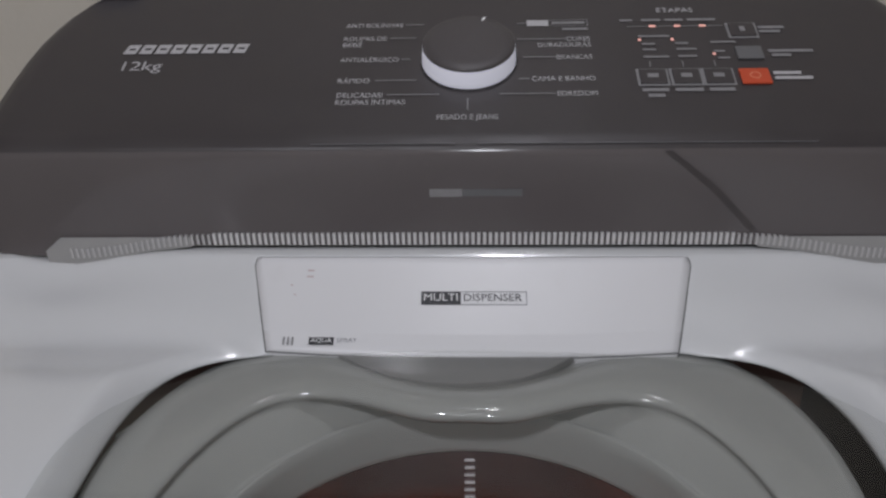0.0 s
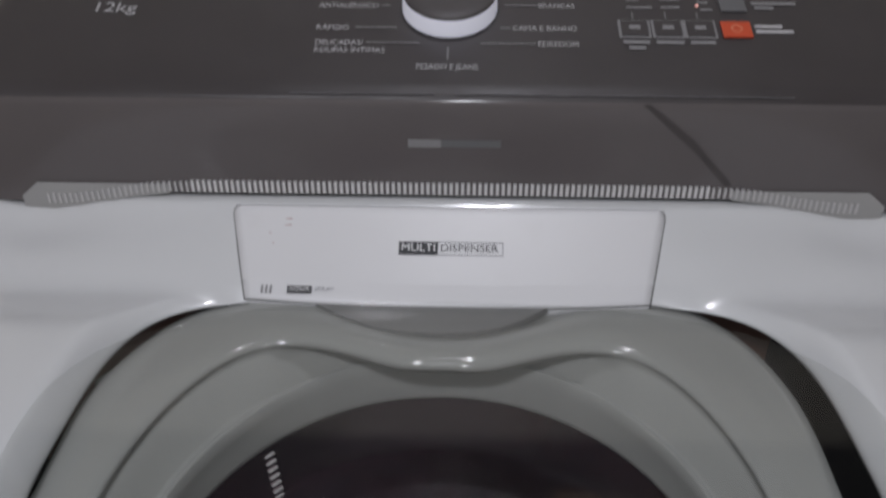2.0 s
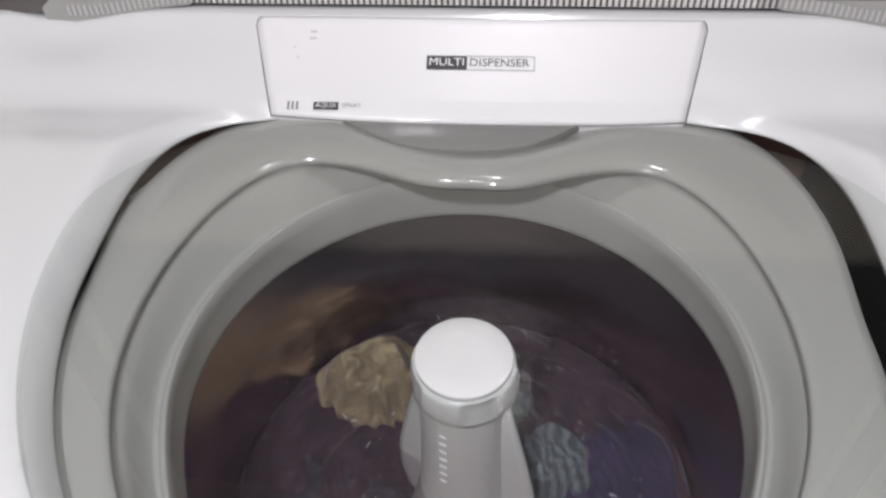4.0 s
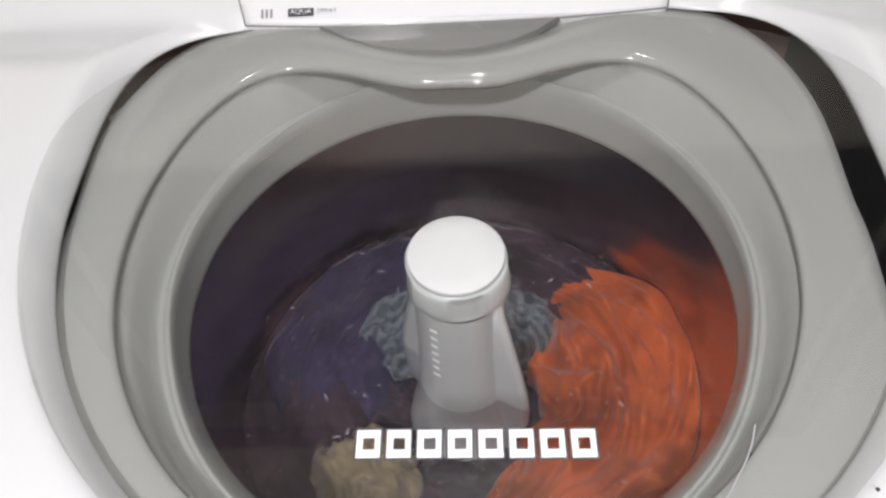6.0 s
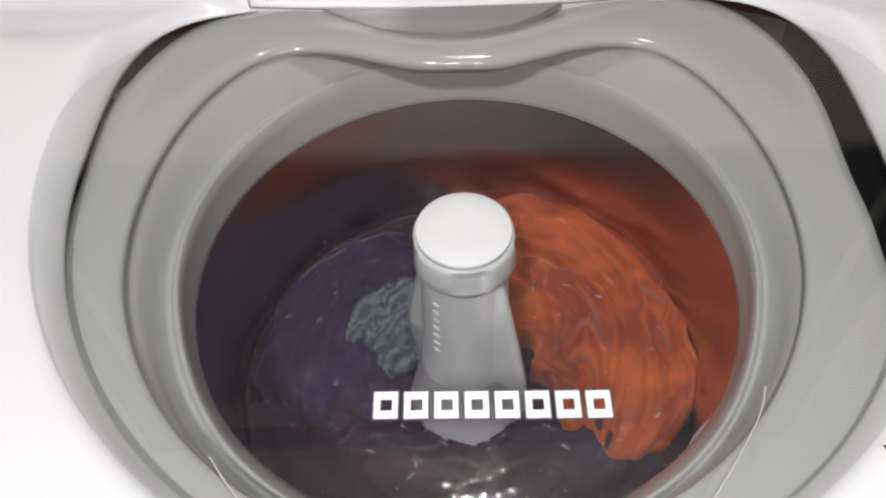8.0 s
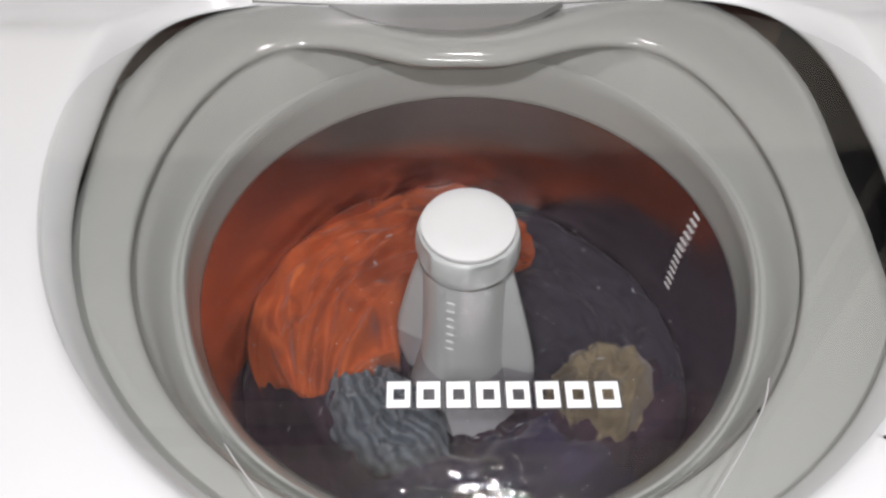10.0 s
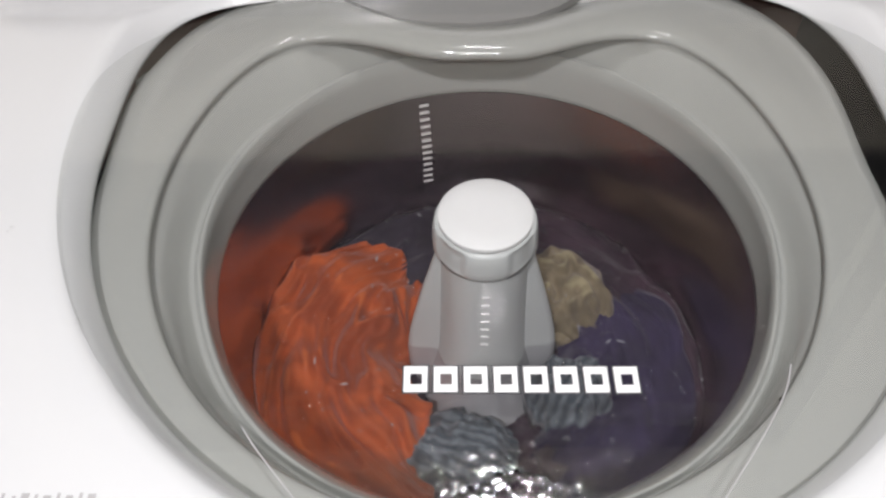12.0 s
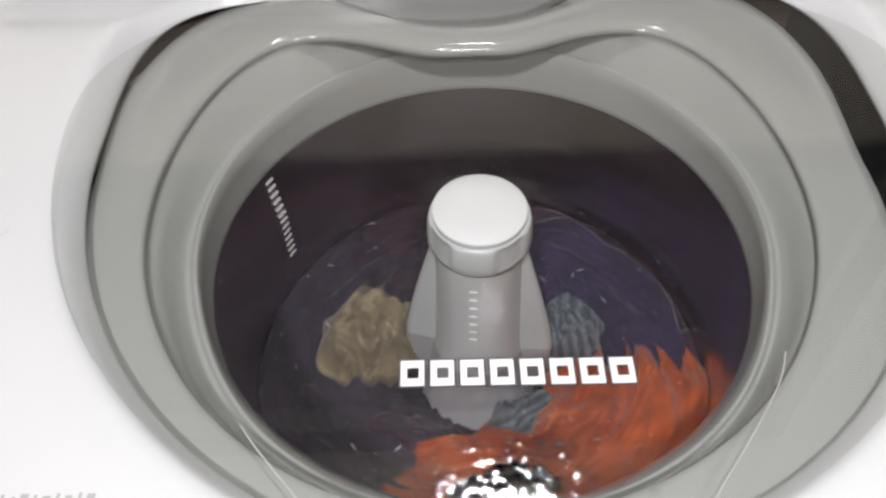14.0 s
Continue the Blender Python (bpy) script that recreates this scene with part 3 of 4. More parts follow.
    for w, h, cx, mat in ((0.0232, 0.0062, -0.0168, PRINT_DIM), (0.0420, 0.0056, 0.0160, GREY_KEY)):
        put("print_bar", block("print_bar", w, h, 0.0002, mat), body, pose(cx, 0.2580, 0.986, 90, 0, 0))
    # dark streak on the lower face, a reflection painted as a thin strip
    streak = mesh_of("streak", [(0.1325, 0.2574, 1.017), (0.1375, 0.2574, 1.017), (0.1712, 0.2573, 0.990), (0.1670, 0.2573, 0.988), (0.2025, 0.2572, 0.957), (0.1990, 0.2572, 0.955)], [(0, 3, 2, 1), (3, 5, 4, 2)], REFLECTED_STREAK)
    part("streak", streak, body, "dark diagonal reflection painted on the glossy face")
    # pale grey trim at the two lower corners
    for side in (-1, 1):
        low = [(0.205, 0.9475), (0.235, 0.9440), (0.262, 0.9380), (0.285, 0.9335), (0.302, 0.9320), (0.316, 0.9345)]
        vs = [(side * x, 0.2570, z - 0.004) for x, z in low] + [(side * x, 0.2570, 0.9515 if k < 5 else 0.9400) for k, (x, z) in enumerate(low)]
        fs = [(k, k + 1, 7 + k, 6 + k) for k in range(5)]
        part("corner_trim", mesh_of("corner_trim", vs, fs, TRIM_GREY, False), body, "pale grey corner trim below the console")
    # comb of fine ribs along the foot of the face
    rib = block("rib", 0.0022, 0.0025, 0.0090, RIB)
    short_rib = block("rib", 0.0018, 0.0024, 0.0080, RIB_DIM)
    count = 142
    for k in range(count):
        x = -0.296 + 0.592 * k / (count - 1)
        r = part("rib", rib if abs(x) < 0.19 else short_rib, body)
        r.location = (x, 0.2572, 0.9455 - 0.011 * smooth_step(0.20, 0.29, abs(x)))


RING_Y = 0.009


def ring_profile(a):
    """The tub cover's section (radius, height) at angle a: outer shelf, bead, step, funnel, ridge, throat."""
    d = abs((math.degrees(a) - 90 + 180) % 360 - 180)
    back = math.exp(-((d / 32.5) ** 3.2))
    lip = 0.1765 + 0.008 * math.exp(-((d / 60) ** 4)) - 0.0715 * back + 0.003 * smooth_step(0.3, 1.0, -math.sin(a)) - 0.002 * math.cos(a)
    outer = 0.2155 + 0.002 * math.cos(a) + 0.031 * smooth_step(0.05, 0.65, math.sin(a)) + 0.022 * smooth_step(0.1, 0.7, -math.sin(a)) + 0.005 * smooth_step(0.45, 0.75, math.sin(a)) + 0.006 * smooth_step(0.5, 0.95, -math.cos(a)) - 0.006 * smooth_step(0.1, 0.5, -math.cos(a)) * smooth_step(0.3, 0.6, math.sin(a))
    h = 0.002 * back
    wide = max(lip + 0.030, min(0.145 + 0.044 * (d / 25.0) ** 2.3, outer - 0.024))
    narrow = min(lip + 0.030, outer - 0.024)
    shelf = wide + (narrow - wide) * smooth_step(35, 75, d)
    well = 0.004 * (1 - smooth_step(17, 29, d))
    bead = shelf - lip
    far = lip + 0.0026
    crest = 0.1585 + 0.0105 * smooth_step(0.25, 1.0, -math.sin(a)) + 0.004 * smooth_step(0.55, 1.0, math.sin(a))
    top = max(lip - 0.0015, 0.1745)
    span = top - crest
    rise = 0.3 + 0.7 * math.exp(-((d / 46.0) ** 4))
    pts = [(outer, 0.862), (outer, 0.8880), (outer - 0.003, 0.8922), (outer - 0.010, 0.8938 - well), (shelf + 0.010, 0.8946 - well), (shelf + 0.0025, 0.8953 - well),
           (shelf, 0.8958), (lip + bead * 0.75, 0.8958 + 0.0010 * rise + h * 0.5), (lip + bead * 0.5, 0.8958 + 0.0027 * rise + h), (lip + bead * 0.3, 0.8958 + 0.0034 * rise + h), (lip + bead * 0.14, 0.8958 + 0.0024 * rise + h), (lip + 0.0012, 0.8958 + h), (lip, 0.8930 + h),
           (far, 0.8905), (top, 0.8878), (top - 0.22 * span, 0.8812), (top - 0.45 * span, 0.8748), (top - 0.62 * span, 0.8694), (top - 0.74 * span, 0.8674), (crest + 0.17 * span, 0.8686),
           (crest + 0.10 * span, 0.8712), (crest + 0.02 * span, 0.8723), (crest - 0.0012, 0.8710), (0.4 * crest + 0.6 * 0.1570, 0.8600), (0.1566, 0.8500), (0.1559, 0.8430), (0.1556, 0.8398), (0.1565, 0.8388), (0.1640, 0.8385), (0.1700, 0.8420)]
    return pts


def tub(machine):
    seg = 240
    secs = [ring_profile(2 * math.pi * j / seg) for j in range(seg)]
    rows = len(secs[0])
    vs = []
    for i in range(rows):
        for j in range(seg):
            a = 2 * math.pi * j / seg
            r, z = secs[j][i]
            vs.append((r * math.cos(a), r * math.sin(a) + RING_Y * smooth_step(0.872, 0.888, z) * smooth_step(-0.3, 0.5, math.sin(a)) + 0.001, z))
    ring = part("tub_ring", mesh_of("tub_ring", vs, sheet_faces(rows, seg, True, True), GREY_PLASTIC), machine, "moulded light grey plastic tub ring")
    for x, y in ((0.1366, -0.1297), (0.128, -0.122)):
        p = part("speck", lathe("speck", [(0.0016, 0), (0.0012, 0.0006), (0.0002, 0.0008)], SEAM, 10), ring)
        p.location = (x, y, 0.8930)
    p = part("throat_hole", lathe("throat_hole", [(0.0022, 0), (0.0016, 0.0004), (0.0002, 0.0004)], SEAM, 12), ring)
    p.matrix_basis = pose(-0.004, 0.1590, 0.853, 68, 0, 0)
    # spout plate under the drawer
    low = [(-0.096, 0.1900), (-0.070, 0.1715), (-0.050, 0.1610), (-0.030, 0.1560), (-0.006, 0.1540), (0.016, 0.1560), (0.036, 0.1610), (0.054, 0.1715), (0.074, 0.1880)]
    vs = [(x, y, 0.8990) for x, y in low] + [(x, 0.194, 0.8985) for x, y in low] + [(x, y - 0.0004, 0.8940) for x, y in low]
    k = len(low)
    fs = [(i, i + 1, k + i + 1, k + i) for i in range(k - 1)] + [(2 * k + i, 2 * k + i + 1, i + 1, i) for i in range(k - 1)]
    part("spout_plate", mesh_of("spout_plate", vs, fs, SPOUT, False), machine, "darker grey spout plate under the dispenser drawer")
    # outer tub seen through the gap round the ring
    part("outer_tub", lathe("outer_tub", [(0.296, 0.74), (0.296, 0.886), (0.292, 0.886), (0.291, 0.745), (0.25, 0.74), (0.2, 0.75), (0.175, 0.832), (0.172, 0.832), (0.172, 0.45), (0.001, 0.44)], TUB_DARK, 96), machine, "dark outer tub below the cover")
    # brown lining at the back of the outer tub
    steps = 60
    vs = []
    for i in range(steps):
        a = radians(39 + (157 - 39) * i / (steps - 1))
        for q, z in ((0.2895, 0.765), (0.2895, 0.884), (0.2875, 0.884), (0.2875, 0.765)):
            vs.append((q * math.cos(a), q * math.sin(a), z))
    part("tub_lining", mesh_of("tub_lining", vs, sheet_faces(steps, 4, True), TUB_BROWN, False), machine, "brown lining at the back of the tub gap")
    for x, y, turn in ((-0.180, 0.169, 42), (-0.214, 0.118, 60)):
        p = part("clip", block("clip", 0.012, 0.006, 0.008, GREY_PLASTIC, 0.001), machine, "pale plastic clip in the gap")
        p.matrix_basis = pose(x, y, 0.880, 0, 0, turn)
    # basket, turning
    basket = part("basket", lathe("basket", [(0.1564, 0.8392), (0.1558, 0.8310), (0.1548, 0.820), (0.1520, 0.800), (0.1515, 0.790), (0.1515, 0.70), (0.1515, 0.56), (0.142, 0.548), (0.001, 0.545)], STEEL, 120), machine, "brushed stainless steel wash basket")
    slot = block("slot", 0.0074, 0.0016, 0.0023, SLOT, 0.0006, 1)
    for k in range(13):
        p = part("slot", slot, basket)
        p.location = (0, 0.1558 - 0.00085 * min(k, 5), 0.8310 - 0.0060 * k)
    # agitator, swinging
    def scallop(a, i, r, z):
        q = abs((math.degrees(a) + 90 + 45) % 90 - 45)
        if i in (2, 3, 4, 5):
            r -= 0.0018 * smooth_step(20, 33, q)
        return r, z
    shaft = [(0.0254, 0.8615), (0.0256, 0.850), (0.0260, 0.83), (0.0268, 0.80), (0.0285, 0.76), (0.040, 0.70), (0.09, 0.60), (0.14, 0.57), (0.15, 0.56)]
    agit = part("agitator", lathe("agitator", shaft, AGIT, 72), machine, "pale grey plastic agitator column")
    collar = [(0.0245, 0.8605), (0.0288, 0.8600), (0.0298, 0.8620), (0.0299, 0.8680), (0.0295, 0.8740), (0.0288, 0.8788), (0.0280, 0.8806), (0.0262, 0.8812)]
    part("collar", lathe("collar", collar, AGIT, 180, scallop), agit, "grey collar with scalloped grips")
    part("cap", lathe("cap", [(0.0256, 0.8808), (0.0264, 0.8814), (0.0266, 0.8836), (0.0265, 0.8846), (0.0260, 0.8850), (0.015, 0.8850), (0.0004, 0.8850)], CAP_WHITE, 72), agit, "round flat white cap")
    for k in range(2):
        ang = radians(180 * k)
        edge = [(0.0262, 0.860), (0.0282, 0.853), (0.0310, 0.842), (0.0348, 0.827), (0.0390, 0.810), (0.0434, 0.790), (0.0470, 0.772), (0.0490, 0.755), (0.0490, 0.735), (0.044, 0.715)]
        vs = []
        for r, z in edge:
            for rr, w in ((0.020, 0.0052), (r - 0.004, 0.0034), (r, 0.0014)):
                for s in (-1, 1):
                    vs.append((rr, s * w, z))
        fs = []
        for i in range(len(edge) - 1):
            b, t = i * 6, i * 6 + 6
            for p, q in ((0, 2), (2, 4), (4, 5), (5, 3), (3, 1)):
                fs.append((b + p, b + q, t + q, t + p))
        fs.append((0, 2, 4, 5, 3, 1))
        fin = part("fin", mesh_of("fin", vs, fs, AGIT), agit)
        fin.rotation_euler = (0, 0, ang)
    dot = block("vent", 0.0052, 0.0017, 0.0009, CAP_WHITE, 0.0004, 1)
    for k in range(7):
        p = part("vent", dot, agit)
        p.matrix_basis = pose(0, -0.0259 - 0.0002 * k, 0.842 - 0.0078 * k, 90, 0, 0)
    return basket, agit


def lid_edge(a):
    """The lid's outline at angle a: the opening's curve in front, a rounder one behind."""
    if math.sin(a) < 0:
        return rim(a, 0.008)
    c, s = math.cos(a), math.sin(a)
    r = (abs(c / 0.230) ** 2.5 + abs(s / 0.112) ** 2.5) ** -0.4
    return OX + r * c, OY + r * s


def glare_drops(glass):
    """Fine drops and a torn film added near the lid's front to shape the lamp's ragged glare, each a low uneven dome.
    """
    rng = random.Random(77)
    vs, fs = [], []
    for c in range(420):
        far = abs(rng.gauss(0, 1))
        a = rng.uniform(0, 2 * math.pi)
        x, y = 0.002 + 0.022 * far * math.cos(a), -0.181 + 0.0105 * far * math.sin(a)
        r = rng.uniform(0.0008, 0.0044) * (1.25 - 0.3 * min(far, 2.5))
        h, spin0, n = r * rng.uniform(0.015, 0.06), rng.uniform(0, 6.28), 9
        wob = [rng.uniform(0.55, 1.35) for _ in range(n)]
        b = len(vs)
        for k, (q, z) in enumerate(((1.0, 0.0), (0.75, 0.45), (0.4, 0.85))):
            for j in range(n):
                t = spin0 + 2 * math.pi * j / n
                vs.append((x + r * q * wob[j] * math.cos(t) * 1.5, y + r * q * wob[j] * math.sin(t), 0.9263 + h * z))
        vs.append((x, y, 0.9263 + h))
        for k in range(2):
            fs += [(b + k * n + j, b + k * n + (j + 1) % n, b + (k + 1) * n + (j + 1) % n, b + (k + 1) * n + j) for j in range(n)]
        fs += [(b + 2 * n + j, b + 2 * n + (j + 1) % n, b + 3 * n) for j in range(n)]
    drops = part("glare_spray", mesh_of("glare_spray", vs, fs, DROP), glass, "fine drops added on the glass to make the lamp glare")
    tagged(drops, kind="stuff")


def lid(machine):
    nu = 96
    vs = []
    for z in (0.9195, 0.9262):
        for j in range(nu):
            a = 2 * math.pi * j / nu
            x, y = lid_edge(a)
            vs.append((x, y, z))
    fs = [tuple(range(nu, 2 * nu)), tuple(range(nu - 1, -1, -1))] + [(j, (j + 1) % nu, nu + (j + 1) % nu, nu + j) for j in range(nu)]
    glass = part("lid_glass", mesh_of("lid_glass", vs, fs, GLASS, False), machine, "clear glass lid, closed, with a white printed mark")
    glass.visible_shadow = False
    # plain slabs of the printed mark, dark outline below
    for k in range(8):
        for name, mat, g, z in (("mark_outline", INK, 0.0007, 0.9263), ("maker_mark", PRINT_WHITE, 0.0, 0.9265)):
            w, h = 0.0098, 0.0122
            t = 0.0027
            out = [(-g, -g), (w + g, -g), (w + g, h + g), (-g, h + g)]
            inn = [(t, 0.0036), (w - t + 0.0004, 0.0036), (w - t + 0.0004, 0.0086), (t, 0.0086)]
            me = mesh_of(name, [(x, y, 0) for x, y in out + inn], [(0, 1, 5, 4), (1, 2, 6, 5), (2, 3, 7, 6), (3, 0, 4, 7)], mat, False)
            put(name, me, glass, pose(-0.0392 + 0.01238 * k, -0.1350 - 0.0002 * k, z))
    glare_drops(glass)
    # two thin pale lines along the glass
    for pts in (((-0.103, -0.150), (-0.098, -0.157), (-0.089, -0.168), (-0.078, -0.181), (-0.066, -0.198)), ((0.121, -0.124), (0.117, -0.134), (0.108, -0.148), (0.095, -0.165), (0.082, -0.181), (0.070, -0.197))):
        cu = bpy.data.curves.new("lid_line", "CURVE")
        cu.dimensions, cu.bevel_depth, cu.bevel_resolution = "3D", 0.00035, 1
        sp = cu.splines.new("BEZIER")
        sp.bezier_points.add(len(pts) - 1)
        for b, (x, y) in zip(sp.bezier_points, pts):
            b.co, b.handle_left_type, b.handle_right_type = (x, y, 0.9266), "AUTO", "AUTO"
        cu.materials.append(FAINT_INK)
        part("lid_line", cu, glass)
    for x, y, r in ((-0.1823, -0.0977, 0.0022), (-0.1845, -0.093, 0.0012), (-0.180, -0.102, 0.0013)):
        d = part("droplet", lathe("droplet", [(r, 0), (r * 0.8, r * 0.4), (r * 0.4, r * 0.6), (0.0001, r * 0.65)], DROP, 14), glass)
        d.location = (x, y, 0.9264)


def deck_marks(machine):
    """Unreadable printing on the front of the cover, and a few drops."""
    for k, (w, h) in enumerate(((0.0012, 0.006), (0.0012, 0.004), (0.0030, 0.006), (0.0012, 0.005), (0.0030, 0.004), (0.0012, 0.006), (0.0026, 0.004), (0.0012, 0.006), (0.0030, 0.005))):
        p = part("print_mark", block("print_mark", w, h, 0.0002, FAINT_INK), machine)
        p.location = (-0.192 + 0.0043 * k, -0.1775, DECK + 0.0001)
    for x, y, r in ((-0.2337, -0.0385, 0.0013), (-0.2350, -0.0410, 0.0009), (0.1604, -0.1515, 0.0009)):
        d = part("droplet", lathe("droplet", [(r, 0), (r * 0.8, r * 0.4), (r * 0.4, r * 0.6), (0.0001, r * 0.65)], DROP if x < 0 else SEAM, 14), machine)
        d.location = (x, y, DECK + (0.0 if x < 0 else 0.0052))


# ---- laundry and water ----
LEVEL = 0.7570


def cloth(name, mat, seed, r0, r1, span, top, thick, fold, label, arms=7.0, na=64, nr=26, wide=0.55, sink=None, dip=0.0, hug=False):
    """A wet bundle of cloth in the basket: an arc of crumpled folds round the axis, centred on +x, with an uneven outline."""
    rng = random.Random(seed)
    off = Vector((rng.uniform(-50, 50), rng.uniform(-50, 50), rng.uniform(-50, 50)))
    half = radians(span) / 2
    up, low = [], []
    for i in range(na):
        u = -1 + 2 * i / (na - 1)
        for j in range(nr):
            v = -1 + 2 * j / (nr - 1)
            taper = (1 - abs(u) ** 3.0 * wide)
            a = u * half + half * 0.17 * noise.noise(Vector((u * 1.5, v * 1.5, 3)) + off) + half * 0.04 * noise.noise(Vector((u * 5, v * 4, 9)) + off)
            mid, hw = (r0 + r1) / 2, (r1 - r0) / 2
            r = mid + hw * v * taper * (1 + 0.25 * noise.noise(Vector((u * 3.0, v * 0.7, 5)) + off))
            e = max(abs(u), abs(v) if v < 0 or not hug else 0.0)
            crown = 1 - smooth_step(0.55, 1.0, e)
            q = Vector((u * arms * 0.22, v * arms * 0.34, 0)) + off
            f = math.hypot(noise.noise(q + Vector((0.8 * noise.noise(q * 1.7), 1.4 * noise.noise(q * 1.3 + Vector((7, 1, 2))), 0))), 0.09)
            g = abs(noise.noise(Vector((u * arms * 0.6, v * arms, 2)) + off))
            w = noise.noise(q * 0.9 + Vector((3, 8, 1)))
            crease = math.exp(-((3.4 * noise.noise(Vector((v * arms * 0.42 + 2.2 * w, u * arms * 0.30 - 1.2 * w, 6)) + off)) ** 2))
            z = top - (thick * 0.55 if sink is None else sink) * (1 - crown) + fold * (0.55 - f * 1.6) + fold * 0.25 * (0.3 - g) + fold * 0.38 * crease
            z -= dip * (1 - smooth_step(0.040, 0.085, r))
            r = min(max(r, 0.034 if sink is None or sink > 0.01 else 0.040), 0.1512)
            up.append((r * math.cos(a), r * math.sin(a), z))
            low.append((r * math.cos(a), r * math.sin(a), min(z - 0.004, top - thick)))
    n = len(up)
    fs = sheet_faces(na, nr, flip=True) + [tuple(k + n for k in f) for f in sheet_faces(na, nr)]
    border = [j for j in range(nr)] + [i * nr + nr - 1 for i in range(1, na)] + [(na - 1) * nr + j for j in range(nr - 2, -1, -1)] + [i * nr for i in range(na - 2, 0, -1)]
    m = len(border)
    for k in range(m):
        b, c = border[k], border[(k + 1) % m]
        fs.append((b, c, c + n, b + n))
    return tagged(new(name, mesh_of(name, up + low, fs, mat)), label, "laundry")


def laundry():
    out = {}
    out["orange"] = cloth("towel", ORANGE, 3, 0.052, 0.160, 126, LEVEL - 0.009, 0.05, 0.012, "bright orange wet towel twisting in the wash water", 6, 150, 64, 0.4, 0.022, hug=True)
    out["beige"] = cloth("shirt", BEIGE, 8, 0.046, 0.116, 50, LEVEL - 0.008, 0.035, 0.012, "crumpled beige cotton shirt floating beside the agitator", 5, 90, 44, 0.55, 0.020)
    out["stripe"] = cloth("shirt", STRIPE, 14, 0.036, 0.092, 50, LEVEL - 0.013, 0.035, 0.010, "grey striped shirt wound against the agitator", 6, 80, 36)
    out["slate"] = cloth("shirt", STRIPE, 21, 0.036, 0.100, 62, LEVEL - 0.016, 0.035, 0.011, "slate grey striped garment under the water", 7, 80, 36)
    out["purple"] = cloth("trousers", PURPLE, 31, 0.048, 0.147, 120, LEVEL - 0.024, 0.05, 0.008, "dark purple navy trousers soaking in the water", 8, 80, 30, hug=True)
    base = []
    for k, (mat, seed, az) in enumerate(((MAROON, 41, 0), (CHARCOAL, 47, 120), (MAROON, 53, 235))):
        base.append((cloth("trousers", mat, seed, 0.030, 0.172, 150, LEVEL - 0.033, 0.06, 0.010, "dark maroon garment sunk in the wash" if mat is MAROON else "charcoal garment sunk in the wash", 9, 110, 48, 0.1, 0.0, 0.022), az))
    out["base"] = base
    # water
    seg, rows = 120, 40
    vs = [(0, 0, 0)]
    for i in range(1, rows + 1):
        r = 0.1512 * i / rows
        for j in range(seg):
            a = 2 * math.pi * j / seg
            x, y = r * math.cos(a), r * math.sin(a)
            z = 0.0016 * noise.noise(Vector((x * 28, y * 28, 0.3))) + 0.0008 * noise.noise(Vector((x * 75, y * 75, 4.1)))
            vs.append((x, y, z))
    fs = [(0, 1 + j, 1 + (j + 1) % seg) for j in range(seg)]
    for i in range(rows - 1):
        for j in range(seg):
            k = (j + 1) % seg
            b = 1 + i * seg
            fs.append((b + j, b + seg + j, b + seg + k, b + k))
    water = tagged(new("water", mesh_of("water", vs, fs, WATER)), "murky rippling wash water in the basket", "water", kind="structure")
    water.location = (0, 0, LEVEL)
    water.visible_shadow = False
    out["water"] = water
    # pale flecks riding on the water, glints put in as whitish shapes
    rng = random.Random(5)
    vs, fs = [], []
    ball = [(math.cos(radians(60 * j)), math.sin(radians(60 * j))) for j in range(6)]
    for c in range(110):
        r, a = 0.045 + 0.10 * rng.random() ** 0.8, rng.uniform(0, 2 * math.pi)
        long, thin, lean = rng.uniform(0.0004, 0.0012) * rng.choice((1, 1, 1, 3)), rng.uniform(0.0002, 0.0007), rng.uniform(0, math.pi)
        x, y = r * math.cos(a), r * math.sin(a)
        b = len(vs)
        for size, z in ((1.0, 0.0), (0.7, 0.7)):
            for p, q in ball:
                u, v = long * p * size, thin * q * size * rng.uniform(0.7, 1.3)
                vs.append((x + u * math.cos(lean) - v * math.sin(lean), y + u * math.sin(lean) + v * math.cos(lean), 0.0008 + thin * z))
        vs.append((x, y, 0.0008 + thin))
        fs += [(b + j, b + (j + 1) % 6, b + 6 + (j + 1) % 6, b + 6 + j) for j in range(6)] + [(b + 6 + j, b + 6 + (j + 1) % 6, b + 12) for j in range(6)]
    glint_flecks = part("glint_flecks", mesh_of("glint_flecks", vs, fs, GLINT), water, "small pale flecks painted in as glints on the water")
    tagged(glint_flecks, kind="stuff")
    return out


def wiping_cloth():
    """A small folded cloth left on the console's back edge."""
    nu, nv = 22, 12
    up = []
    for i in range(nu):
        for j in range(nv):
            u, v = -1 + 2 * i / (nu - 1), -1 + 2 * j / (nv - 1)
            e = max(abs(u), abs(v)) ** 4
            z = 0.013 * (1 - e) + 0.004 * noise.noise(Vector((u * 2.2, v * 2.0, 1.7))) * (1 - e)
            up.append((0.026 * u * (1 - 0.2 * v * v), 0.012 * v, max(z, 0.0)))
    low = [(x, y, 0.0) for x, y, z in up]
    n = len(up)
    fs = sheet_faces(nu, nv, flip=True) + [tuple(k + n for k in f) for f in sheet_faces(nu, nv)]
    ob = tagged(new("wiping_cloth", mesh_of("wiping_cloth", up + low, fs, BLUE_CLOTH)), "pale blue folded cloth on the back of the console", "cloth")
    ob.matrix_basis = pose(-0.306, 0.449, 1.0892, 16, 0, 0)


room()
night_window()
machine = tagged(new("washing_machine"), "white top-loading washing machine with charcoal console and open-view glass lid", "washing machine")
top_cover(machine)
dispenser(machine)
console(machine)
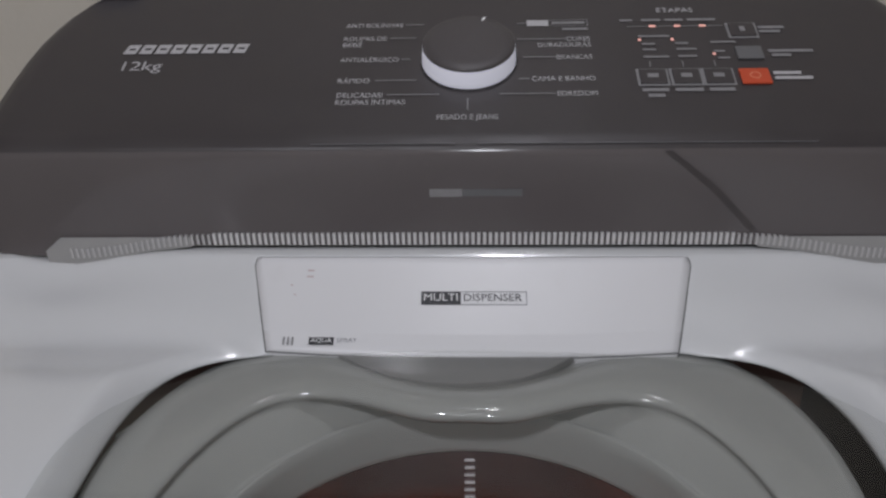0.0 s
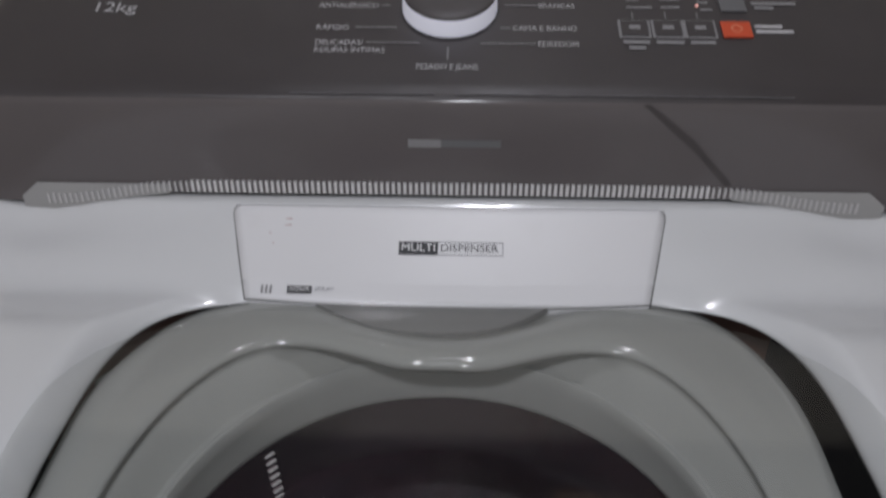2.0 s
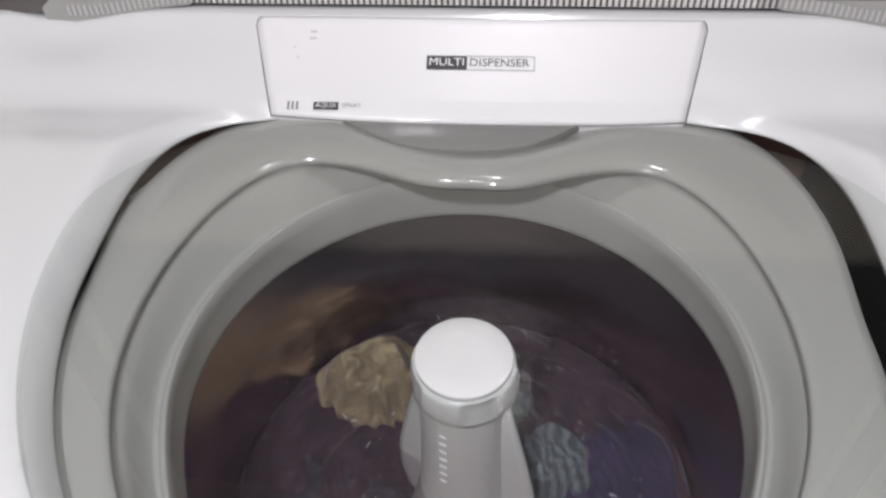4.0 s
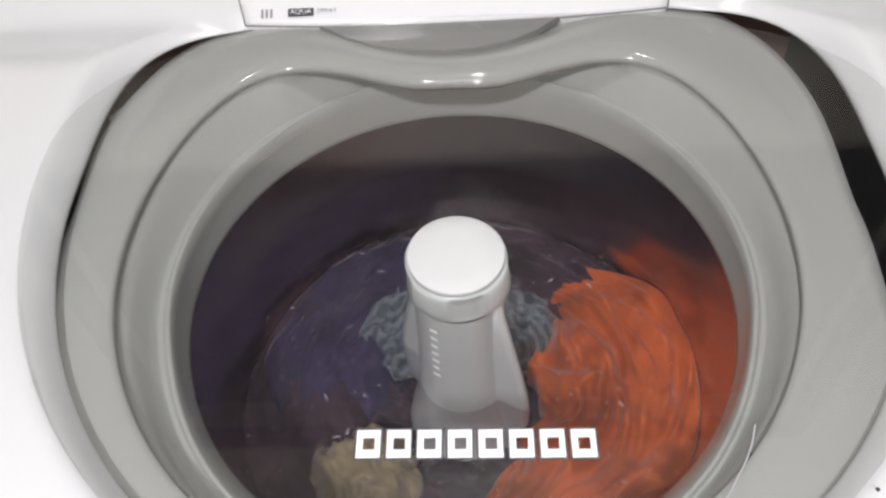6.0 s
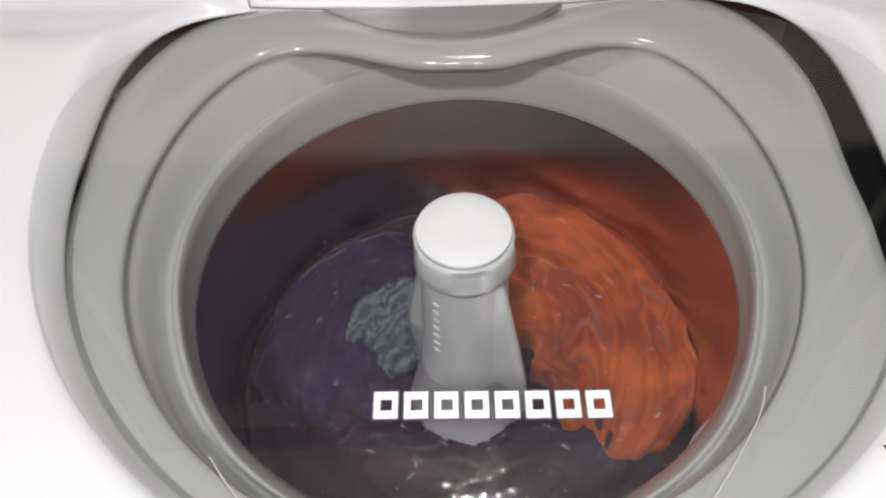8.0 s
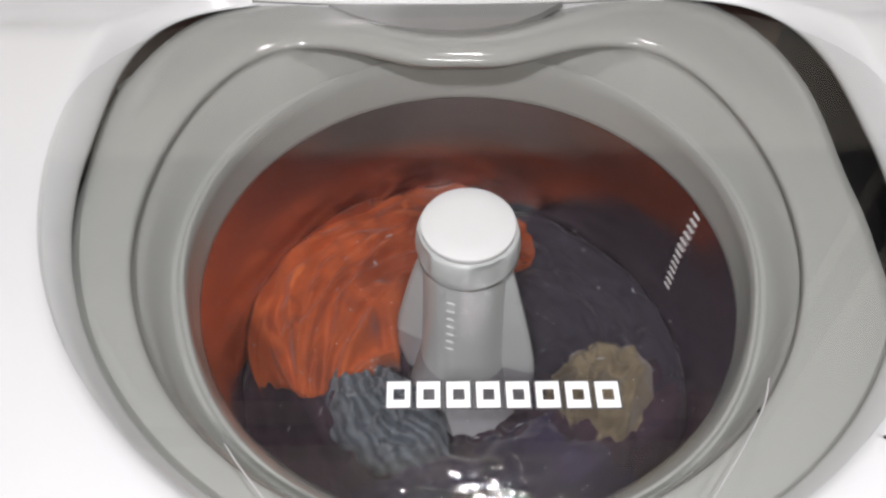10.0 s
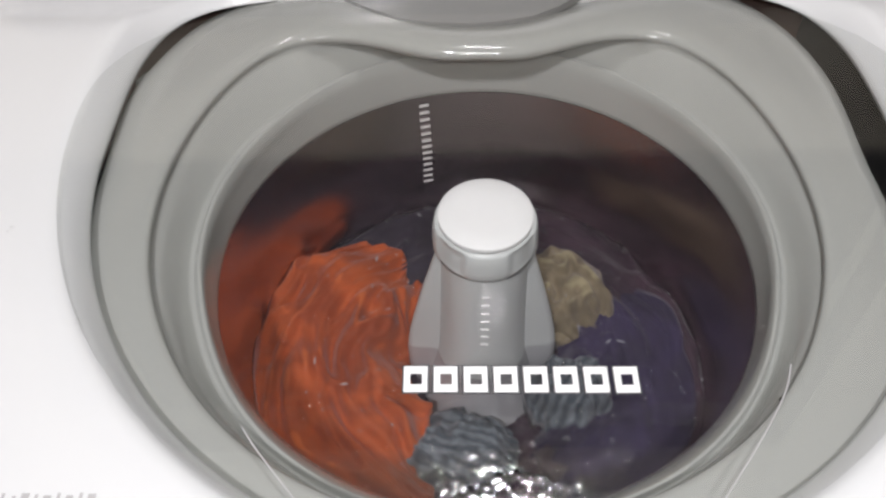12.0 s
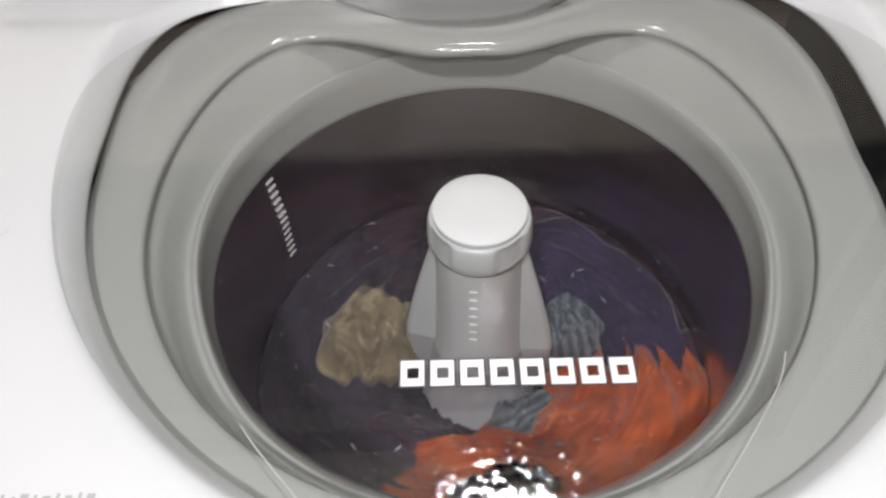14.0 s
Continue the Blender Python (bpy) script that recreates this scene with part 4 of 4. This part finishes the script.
basket, agitator = tub(machine)
lid(machine)
deck_marks(machine)
wiping_cloth()
wash = laundry()


# ---- what moves ----
def spin(thing, rows, z=0.0):
    walk(thing, [(t, pose(0, 0, z, 0, 0, a)) for t, a in rows])


def motions():
    turn = [(0.0, 0), (0.5, 8), (1.5, 30), (2.5, 65), (3.5, 100), (4.2, 125), (5.2, 160), (6.3, 195), (7.0, 212), (8.2, 240), (9.2, 268), (10.3, 291), (10.5, 296), (10.7, 320), (11.0, 340), (11.3, 336), (11.5, 341), (11.7, 352), (12.0, 374), (12.3, 373), (12.5, 378), (12.7, 388), (13.0, 419), (13.3, 415), (13.6, 414), (14.0, 420)]
    spin(basket, turn)
    swing = [(0.0, 10), (0.35, -45), (0.7, 35), (1.05, -45), (1.4, 30), (1.75, -45), (2.1, 35), (2.5, 20), (2.8, -40), (3.2, 30), (3.5, 5), (3.75, -20), (4.0, -25), (4.3, 30), (4.65, -40), (5.0, 35), (5.35, -40), (5.7, 35), (6.05, -40), (6.3, -10), (6.5, 2), (6.7, 35), (7.0, 0), (7.2, -25), (7.5, 2), (7.8, 25),
             (8.0, -40), (8.2, -48), (8.5, -35), (8.85, 40), (9.2, -35), (9.55, 40), (9.9, -30), (10.3, 15), (10.5, -8), (10.75, 25), (11.0, 10), (11.25, -20), (11.5, 30), (11.75, 20), (12.0, 0), (12.25, -38), (12.5, -45), (12.75, -10), (13.0, 3), (13.3, -25), (13.5, -40), (13.75, -5), (14.0, -10)]
    sway = {3.5: (0.004, 0.009), 4.0: (0.002, 0.0), 7.0: (0.003, 0.001), 7.5: (0.001, 0.0), 10.5: (-0.004, 0.0), 11.0: (0.0035, -0.001), 11.5: (-0.0055, 0.0), 12.5: (-0.005, 0.0), 13.0: (0.002, 0.0)}
    walk(agitator, [(t, pose(*sway.get(t, (0.0, 0.0)), 0, 0, 0, a)) for t, a in swing])
    orange = [(0.0, 88), (0.5, 92), (1.0, 115), (1.5, 140), (2.0, 171), (2.5, 193), (3.0, 213), (3.5, 230), (3.8, 240), (4.0, 259), (4.2, 273), (5.2, 320), (6.3, 358), (6.5, 364), (7.0, 358), (7.3, 372), (7.5, 383), (8.0, 394), (8.2, 398), (9.2, 446), (10.3, 502), (10.5, 512), (11.0, 535), (11.5, 538), (12.0, 548), (12.5, 556), (13.0, 586), (13.3, 592), (13.6, 608), (14.0, 664)]
    under = {1.0: -0.012, 1.5: -0.026, 2.0: -0.03, 2.5: -0.03, 3.0: -0.026, 3.5: -0.006}
    walk(wash["orange"], [(t, pose(0, 0, under.get(t, 0.0), 0, 0, a)) for t, a in orange])
    beige = [(0.0, 26), (1.0, 39), (2.2, 45), (2.7, 58), (3.0, 101), (3.2, 112), (3.5, 117), (3.8, 124), (4.0, 129), (4.2, 140), (5.2, 185), (6.5, 232), (7.0, 222), (7.4, 234), (8.2, 259), (9.2, 311), (10.3, 360), (10.5, 370), (10.7, 384), (11.0, 385), (11.3, 392), (11.5, 407), (11.7, 408), (12.0, 402), (12.3, 440), (12.5, 500), (12.7, 500), (13.0, 480), (13.3, 478), (13.6, 492), (14.0, 525)]
    pull = {2.2: 0.02, 2.7: 0.025, 3.0: 0.03, 3.2: 0.03, 3.5: 0.03, 3.8: 0.03, 4.0: 0.03, 4.2: 0.02, 6.5: 0.02, 7.0: 0.03, 10.3: 0.02, 10.5: 0.02, 10.7: 0.02, 11.0: 0.022, 11.3: 0.01, 11.5: 0.003, 12.5: -0.012, 12.7: -0.01, 13.0: 0.008, 13.6: -0.01, 14.0: -0.005}
    sunk = {0.0: -0.02, 1.0: -0.02, 5.2: -0.01, 7.4: -0.035, 8.2: -0.045, 9.2: -0.045}
    walk(wash["beige"], [(t, pose(pull.get(t, 0.0) * math.cos(radians(a)), pull.get(t, 0.0) * math.sin(radians(a)), sunk.get(t, 0.0), 0, 0, a)) for t, a in beige])
    spin(wash["stripe"], [(0.0, 223), (1.0, 278), (2.0, 323), (3.0, 358), (4.0, 383), (4.2, 384), (5.2, 402), (6.5, 415), (7.0, 419), (7.5, 457), (8.2, 502), (9.2, 547), (10.5, 617), (11.0, 633), (12.0, 697), (12.5, 718), (13.0, 726), (14.0, 736)])
    spin(wash["slate"], [(0.0, 21), (1.0, 38), (2.0, 53), (3.0, 70), (4.0, 86), (5.2, 110), (6.5, 136), (7.2, 150), (7.5, 152), (8.2, 136), (9.2, 175), (10.5, 216), (11.0, 217), (12.0, 257), (12.5, 270), (13.0, 280), (14.0, 299)])
    spin(wash["purple"], [(0.0, 270), (1.0, 297), (2.0, 316), (3.0, 328), (4.0, 345), (4.2, 355), (5.2, 434), (6.5, 511), (7.0, 507), (8.2, 511), (9.2, 578), (10.5, 670), (11.0, 688), (12.5, 710), (13.0, 721), (14.0, 744)])
    for thing, az in wash["base"]:
        spin(thing, [(t, a + az) for t, a in turn])
    spin(wash["water"], [(t, a * 0.8) for t, a in turn], LEVEL)


motions()
